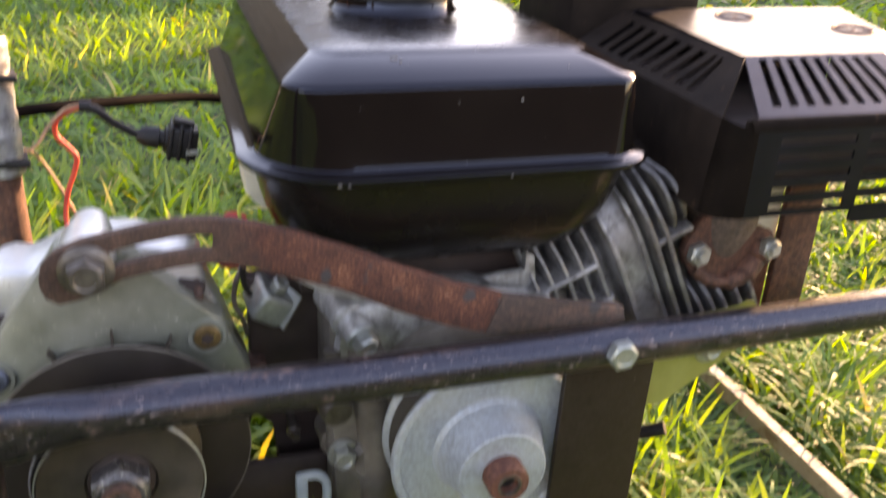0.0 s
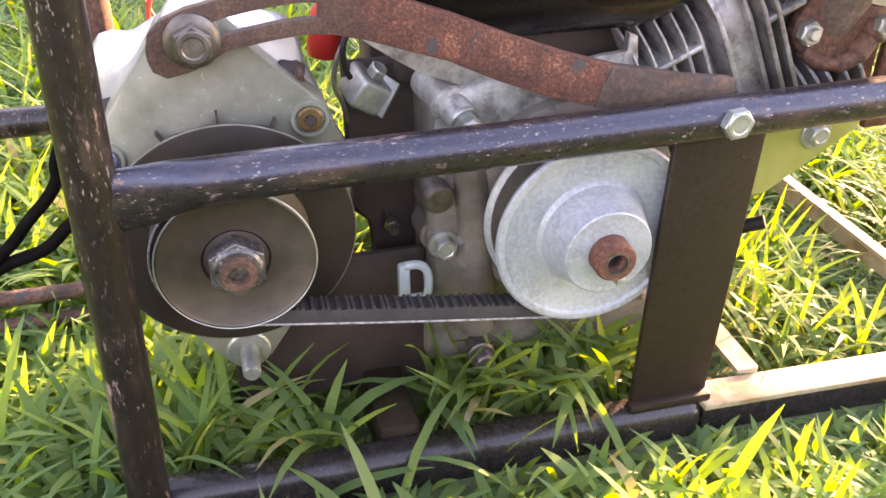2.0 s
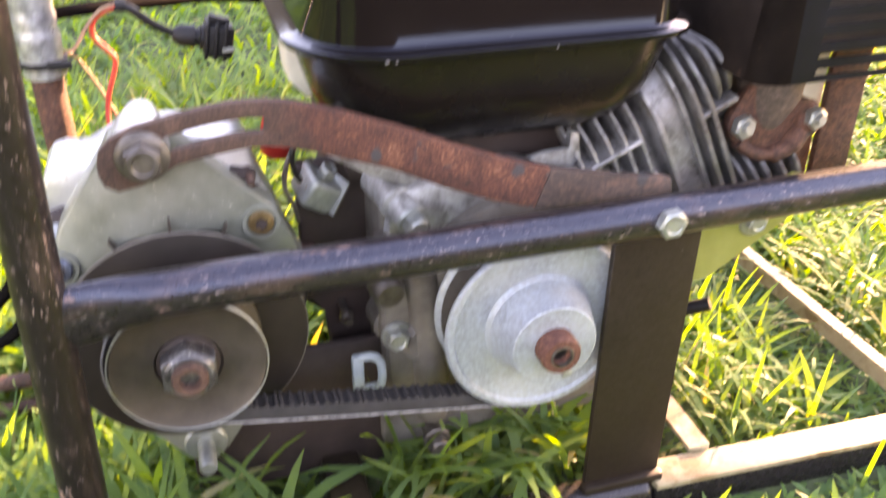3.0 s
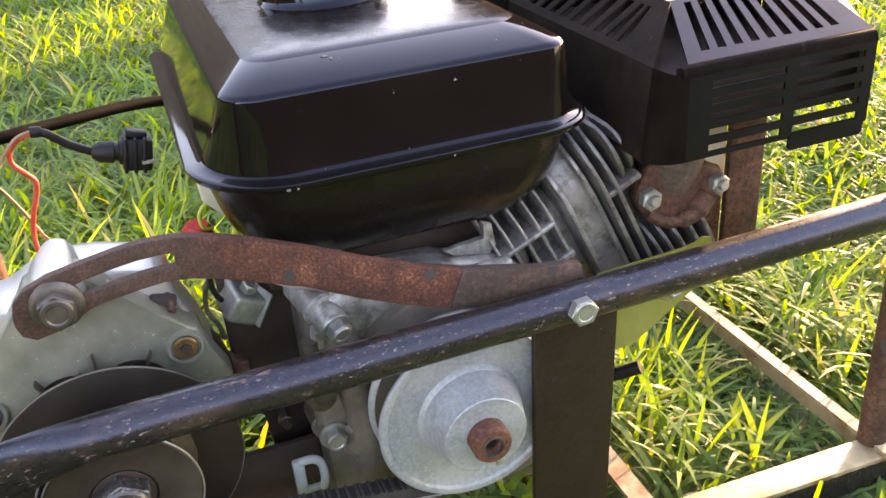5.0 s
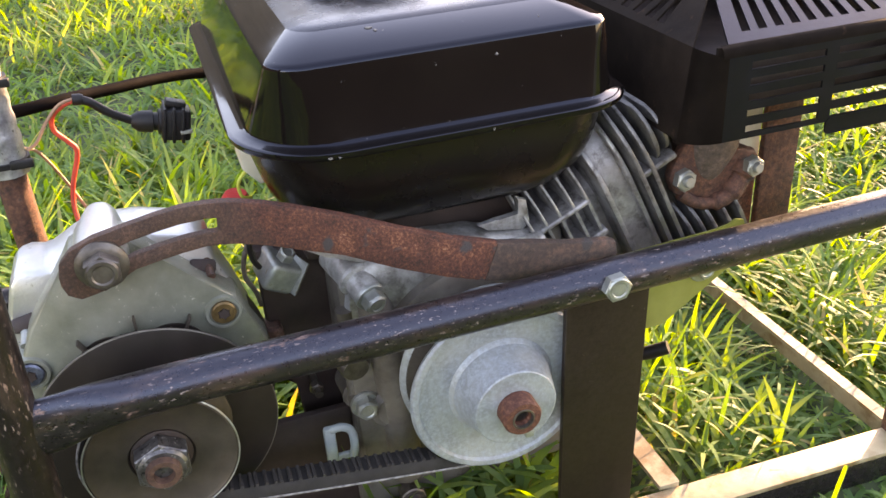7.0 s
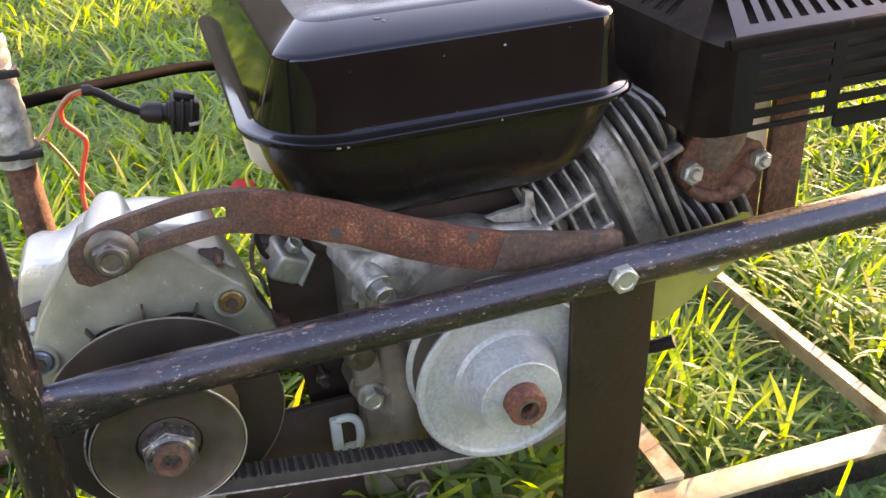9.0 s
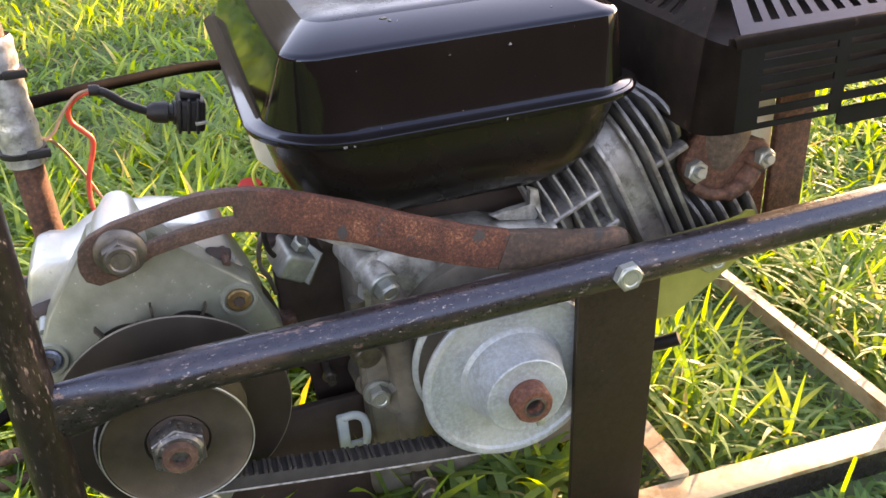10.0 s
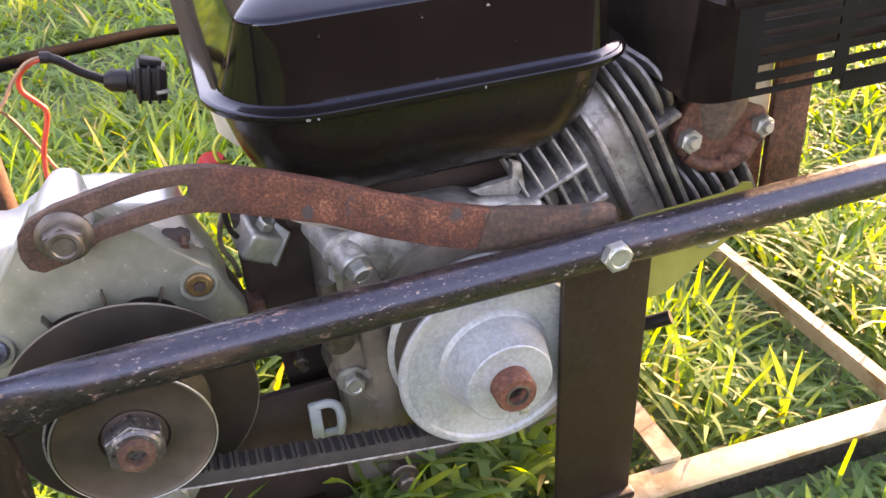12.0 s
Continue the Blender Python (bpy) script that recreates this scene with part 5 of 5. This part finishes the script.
# ---- belt ----
def build_belt():
    """A cogged V belt round both pulleys."""
    c0, r0, c1, r1 = Vector((AX, AZ)), 0.0345, Vector((CRANK.x, CRANK.z)), 0.0462
    d = c1 - c0
    L, base = d.length, math.atan2(d.y, d.x)
    off = math.acos((r0 - r1) / L)
    path = []
    def arc(c, r, a0, a1, n):
        for k in range(n + 1):
            t = a0 + (a1 - a0) * k / n
            path.append((c + Vector((math.cos(t), math.sin(t))) * r, t))
    arc(c0, r0, base + off, base + 2 * math.pi - off, 40)
    lower_n = 70
    s, e = c0 + Vector((math.cos(base - off), math.sin(base - off))) * r0, c1 + Vector((math.cos(base - off), math.sin(base - off))) * r1
    for k in range(1, lower_n):
        f = k / lower_n
        p = s.lerp(e, f)
        path.append((p - Vector((0, 0.0006 * math.sin(math.pi * f))), base - off))
    arc(c1, r1, base - off, base + off, 40)
    s, e = c1 + Vector((math.cos(base + off), math.sin(base + off))) * r1, c0 + Vector((math.cos(base + off), math.sin(base + off))) * r0
    for k in range(1, 50):
        path.append((s.lerp(e, k / 50), base + off))
    bm = bmesh.new()
    rows = []
    for p, t in path:
        nrm = Vector((math.cos(t), math.sin(t)))
        sect = [(0.0005, 0.0185), (0.0005, 0.0325), (-0.0015, 0.0325), (-0.0055, 0.0305), (-0.0055, 0.0205), (-0.0015, 0.0185)]
        rows.append([bm.verts.new((p.x + nrm.x * r, y, p.y + nrm.y * r)) for r, y in sect])
    for a, b in zip(rows, rows[1:] + rows[:1]):
        for k in range(6):
            bm.faces.new((a[k], a[(k + 1) % 6], b[(k + 1) % 6], b[k]))
    belt = part("drive_belt", bm, RUBBER, None, smooth=30)
    tagged(belt, "black cogged rubber V-belt running round both pulleys", "belt")
    edge = [(p.x + math.cos(t) * 0.0005, 0.0184, p.y + math.sin(t) * 0.0005) for p, t in path]
    part("frayed_edge", add_tube(bmesh.new(), edge + edge[:1], 0.00055, 5, cap=False), FRAY, belt, "pale frayed belt edge")
    # cogs on the inside of the lower run
    cog_mesh = None
    total = 40
    low = path[41:41 + lower_n - 1]
    for k in range(total):
        p, t = low[int((len(low) - 1) * (k + 0.5) / total)]
        nrm = Vector((math.cos(t), math.sin(t)))
        q = Vector((p.x - nrm.x * 0.0058, 0.0255, p.y - nrm.y * 0.0058))
        if cog_mesh is None:
            bmc = box(-0.0009, 0.0009, -0.005, 0.005, -0.001, 0.001, 0.0004)
            cog_mesh = bpy.data.meshes.new("cog")
            bmc.to_mesh(cog_mesh)
            bmc.free()
            cog_mesh.materials.append(COG_RUBBER)
        ob = new("cog", cog_mesh)
        ob.parent = belt
        ob.matrix_parent_inverse = Matrix.Identity(4)
        ob.matrix_basis = Matrix.Translation(q - Vector(belt["base"])) @ Matrix.Rotation(-(t + math.pi / 2), 4, "Y")


build_belt()


# ---- cables behind the machine ----
def build_cables():
    hose = part("black_cable", tube(curve_pts([(-0.42, 0.215, 0.225), (-0.3, 0.213, 0.246), (-0.213, 0.22, 0.2535), (-0.168, 0.2505, 0.2485), (-0.1068, 0.297, 0.2365), (-0.03, 0.315, 0.215), (0.0, 0.32, 0.19)], 10), 0.0036, 14), CABLE)
    tagged(hose, "thick black cable running from the rear post behind the tank", "cable")
    lead = thing("wire_lead", (-0.2, 0.24, 0.24), "black sheathed lead with a plug and loose red and tan wires", "wire")
    part("sheath", tube(curve_pts([(-0.181, 0.222, 0.2545), (-0.174, 0.222, 0.252), (-0.164, 0.223, 0.243), (-0.15, 0.225, 0.234)], 8), [0.0026] * 25, 12), PLASTIC, lead)
    plug = part("plug", lathe((-0.154, 0.225, 0.2355), (1, 0.05, -0.2), [(0, 0), (0, 0.0035), (0.004, 0.0062), (0.012, 0.0068), (0.0125, 0.0055), (0.015, 0.0055), (0.0155, 0.0075), (0.018, 0.0078), (0.018, 0)], 20), PLASTIC, lead, "black electrical plug")
    part("plug_shell", box(-0.0085, 0.0085, -0.0085, 0.0085, -0.0095, 0.0095, 0.002, m=pose(-0.129, 0.225, 0.2305, 0, 11, 0)), PLASTIC, plug)
    for k in range(3):
        part("plug_rib", box(-0.001, 0.001, -0.0096, 0.0096, -0.0106, 0.0106, 0.0006, m=pose(-0.1355 + 0.0052 * k, 0.225, 0.232 - 0.001 * k, 0, 11, 0)), PLASTIC, plug)
    part("latch", box(-0.005, 0.007, -0.004, 0.004, -0.002, 0.002, 0.0008, m=pose(-0.128, 0.225, 0.2425, 0, 20, 0)), PLASTIC, plug)
    part("pin", box(-0.1275, -0.1205, 0.2145, 0.217, 0.2255, 0.2275, 0.0003), BOLT, plug)
    part("tie_joint", lathe((-0.1805, 0.222, 0.2545), (1, 0, -0.1), [(-0.002, 0), (-0.002, 0.0032), (0.002, 0.0034), (0.004, 0.0028), (0.004, 0)], 14), PLASTIC, lead)
    part("red_wire", tube(curve_pts([(-0.18, 0.222, 0.2545), (-0.188, 0.222, 0.2525), (-0.1955, 0.222, 0.2465), (-0.1965, 0.222, 0.2385), (-0.191, 0.222, 0.231), (-0.1875, 0.222, 0.2255), (-0.189, 0.222, 0.218), (-0.1945, 0.221, 0.204), (-0.197, 0.218, 0.19), (-0.195, 0.212, 0.176), (-0.19, 0.2, 0.163), (-0.182, 0.185, 0.156)], 8), 0.0015, 10), RED_WIRE, lead, "loose red wire")
    part("brown_wire", tube(curve_pts([(-0.18, 0.222, 0.2555), (-0.19, 0.22, 0.2535), (-0.199, 0.216, 0.2455), (-0.206, 0.212, 0.2365), (-0.213, 0.207, 0.2335)], 8), 0.001, 8), TAN_WIRE, lead, "brown wire")
    part("tan_wire", tube(curve_pts([(-0.213, 0.207, 0.2365), (-0.207, 0.215, 0.2295), (-0.199, 0.222, 0.209), (-0.189, 0.222, 0.182), (-0.18, 0.21, 0.16)], 8), 0.001, 8), TAN_WIRE, lead, "tan wire")
    loop = part("black_cable", tube(curve_pts([(-0.228, 0.185, 0.158), (-0.246, 0.172, 0.15), (-0.2545, 0.17, 0.135), (-0.2565, 0.17, 0.124), (-0.264, 0.17, 0.113), (-0.277, 0.17, 0.1), (-0.293, 0.17, 0.083), (-0.33, 0.165, 0.058), (-0.4, 0.16, 0.05)], 8), 0.0036, 12), CABLE)
    tagged(loop, "black cable looping down to the grass beside the post", "cable")
    loop2 = part("black_cable", tube(curve_pts([(-0.215, 0.172, 0.125), (-0.235, 0.17, 0.109), (-0.2545, 0.17, 0.096), (-0.272, 0.17, 0.081), (-0.295, 0.17, 0.0735), (-0.34, 0.16, 0.056), (-0.4, 0.155, 0.046)], 8), 0.0038, 12), CABLE)
    tagged(loop2, "black cable looping down to the grass beside the post", "cable")


build_cables()


# ---- grass ----
def build_grass():
    """Bent tapering blades, thick round the machine and wider and sparser with distance."""
    rng = np.random.default_rng(7)
    px, py, ln, wd = [], [], [], []
    for x0, x1, y0, y1, count, l0, l1, w0, w1 in ((-0.75, 0.8, -0.2, 0.75, 30000, 0.035, 0.085, 0.0026, 0.0056), (-0.32, 0.4, -0.14, 0.45, 9000, 0.04, 0.085, 0.0026, 0.0052),
                                                  (-1.5, 1.7, -1.25, 1.9, 85000, 0.03, 0.062, 0.0034, 0.0066), (-3.0, 5.0, -1.28, 6.0, 70000, 0.04, 0.08, 0.01, 0.022)):
        px.append(rng.uniform(x0, x1, count)), py.append(rng.uniform(y0, y1, count))
        ln.append(rng.uniform(l0, l1, count)), wd.append(rng.uniform(w0, w1, count))
    px, py, ln, wd = map(np.concatenate, (px, py, ln, wd))
    # only the fine blades close to the machine
    order = np.arange(len(px))
    near = (px > -0.72) & (px < 0.77) & (py > -0.18) & (py < 0.72)
    mid = (px > -1.45) & (px < 1.65) & (py < 1.85)
    keep = ~((order >= 39000) & near) & ~((order >= 124000) & mid)
    px, py, ln, wd = px[keep], py[keep], ln[keep], wd[keep]
    # clumps: longer tufts and shorter hollows
    tuft = 0.5 + 0.5 * np.sin(px * 31 + 3 * np.sin(py * 17)) * np.cos(py * 27 + 2 * np.sin(px * 13))
    ln *= 0.7 + 0.55 * tuft
    # no blade grows through the machine's body
    inside = (px > -0.11) & (px < 0.06) & (py > 0.075) & (py < 0.19)
    ln[inside] *= 0.35
    # broad blades close round the frame
    close = (px > -0.3) & (px < 0.07) & (py > -0.12) & (py < 0.3)
    wd[close] *= rng.uniform(1.0, 1.65, close.sum())
    # shorter along the bottom bars, so that they lie on top of it
    left, right = px < 0.055, px >= 0.055
    on_bar = (left & (np.abs(py - 0.01) < 0.018) & (px > -0.23)) | (right & (np.abs(py - 0.012) < 0.022) & (px < 0.29)) | ((np.abs(px - 0.099) < 0.028) & (py > 0) & (py < 0.3)) | ((np.abs(px - 0.25) < 0.036) & (py > 0) & (py < 0.3))
    ln[on_bar] = np.minimum(ln[on_bar], 0.022)
    bay = (px > 0.13) & (px < 0.212) & (py > 0.03) & (py < 0.3)
    ln[bay] = np.clip(ln[bay], 0.03, 0.06)
    near_plate = (px > 0.055) & (px < 0.125) & (py > 0.0) & (py < 0.1)
    ln[near_plate] = np.minimum(ln[near_plate], 0.036)
    fore = (py < 0.0) & (py > -0.07) & (np.abs(px) < 0.35)
    ln[fore] = np.minimum(ln[fore], np.where(px[fore] > 0.05, np.where(py[fore] > -0.03, 0.02, 0.034), np.where(py[fore] > -0.03, 0.026, 0.046)))
    # a few long blades bend over the painted bar
    stray = fore & (px < 0.05) & (rng.random(len(px)) < 0.05)
    ln[stray] = rng.uniform(0.06, 0.085, stray.sum())
    under = left & (px > -0.2) & (py > 0.03) & (py < 0.066)
    ln[under] = np.clip(ln[under] * 1.2, 0.045, 0.085)
    by_tube = (px < -0.23) & (py > 0.1) & (py < 0.2)
    ln[by_tube] = np.minimum(ln[by_tube], 0.045)
    ln[py <= -0.07] = np.minimum(ln[py <= -0.07], np.where(px[py <= -0.07] > 0.0, 0.048, 0.065))
    # bare under the cross piece, and thin in front of the painted bar
    bare = ((np.abs(px + 0.098) < 0.017) & (py > 0) & (py < 0.09)) | (fore & (px < 0.05) & ~stray & (rng.random(len(px)) < 0.45))
    px, py, ln, wd = px[~bare], py[~bare], ln[~bare], wd[~bare]
    n = len(px)
    heading = rng.uniform(0, 2 * np.pi, n)
    lean = rng.uniform(0.25, 1.05, n)
    below = (px > -0.3) & (px < 0.07) & (py > 0.02) & (py < 0.3)
    lean[below] = rng.uniform(0.1, 0.8, below.sum())
    open_side = (px > 0.1) & (px < 0.6) & (py > -0.02) & (py < 0.6)
    lean[open_side] += rng.uniform(0.0, 0.3, open_side.sum())
    wd[open_side] *= 0.85
    bend = rng.uniform(0.3, 2.3, n)
    seg = 6
    s = np.linspace(0, 1, seg)
    ang = lean[:, None] + bend[:, None] * s[None]
    step = ln[:, None] / (seg - 1)
    out = np.concatenate([np.zeros((n, 1)), np.cumsum(np.sin(ang[:, :-1]) * step, 1)], 1)
    up = np.concatenate([np.zeros((n, 1)), np.cumsum(np.cos(ang[:, :-1]) * step, 1)], 1)
    cx, cy = np.cos(heading), np.sin(heading)
    x = px[:, None] + out * cx[:, None]
    y = py[:, None] + out * cy[:, None]
    z = ground_z(px, py)[:, None] - 0.004 + np.maximum(up, 0.003)
    # none passes through a bar, plate or post
    solid = ((-0.222, 0.066, -0.001, 0.022, 0.0, 0.036), (0.064, 0.268, 0.0, 0.0215, 0.006, 0.036), (0.0935, 0.1085, 0.02, 0.29, 0.015, 0.0345), (0.2525, 0.267, 0.0, 0.29, 0.008, 0.03),
             (-0.11, -0.086, 0.018, 0.082, 0.0, 0.042), (0.022, 0.073, 0.008, 0.015, 0.03, 0.2), (-0.175, -0.071, 0.065, 0.072, 0.028, 0.115), (-0.08, 0.087, 0.073, 0.131, 0.035, 0.047), (-0.231, -0.206, -0.01, 0.01, 0.0, 0.1))
    clear = np.ones(n, bool)
    for f in (0.0, 0.33, 0.67):
        a, b, c = [(v[:, :-1] * (1 - f) + v[:, 1:] * f) for v in (x, y, z)]
        for x0, x1, y0, y1, z0, z1 in solid:
            clear &= ~((a > x0) & (a < x1) & (b > y0) & (b < y1) & (c > z0) & (c < z1)).any(1)
    x, y, z, wd, heading = x[clear], y[clear], z[clear], wd[clear], heading[clear]
    n = len(x)
    taper = np.array([0.7, 0.95, 1.0, 0.92, 0.66, 0.06])
    twist = heading + np.pi / 2 + rng.normal(0, 0.35, n)
    hx, hy = (np.cos(twist) * wd / 2)[:, None] * taper, (np.sin(twist) * wd / 2)[:, None] * taper
    left = np.stack([x - hx, y - hy, z], -1)
    right = np.stack([x + hx, y + hy, z], -1)
    verts = np.stack([left, right], 2).reshape(-1, 3)
    b = (np.arange(n) * seg * 2)[:, None] + np.arange(seg - 1)[None] * 2
    faces = np.stack([b, b + 1, b + 3, b + 2], -1).reshape(-1, 4)
    me = bpy.data.meshes.new("grass")
    me.vertices.add(len(verts))
    me.vertices.foreach_set("co", verts.ravel())
    me.loops.add(faces.size)
    me.loops.foreach_set("vertex_index", faces.ravel().astype(np.int32))
    me.polygons.add(len(faces))
    me.polygons.foreach_set("loop_start", np.arange(0, faces.size, 4, dtype=np.int32))
    me.update(calc_edges=True)
    me.materials.append(GRASS)
    me.shade_smooth()
    tagged(new("grass", me), "long uncut green lawn grass, sunlit and shaded", "grass", kind="stuff")


build_grass()


def build_bright_blade():
    """One broad upright blade in front of the bottom bar, catching the sun."""
    bm = bmesh.new()
    rows = []
    for k in range(7):
        f = k / 6
        w = 0.0024 * (1 - 0.15 * f)
        c = Vector((0.1886 + 0.004 * f * f, -0.0135 - 0.003 * f, -0.004 + 0.0518 * f))
        rows.append([bm.verts.new(c + Vector((-w, 0.0006, 0))), bm.verts.new(c + Vector((0, -0.0006, 0))), bm.verts.new(c + Vector((w, 0.0006, 0.0015 * (k == 6))))])
    for a, b in zip(rows, rows[1:]):
        for i in range(2):
            bm.faces.new((a[i], a[i + 1], b[i + 1], b[i]))
    blade = part("grass_blade", bm, GRASS)
    tagged(blade, "broad upright yellow-green grass blade in the sun", "grass")


build_bright_blade()
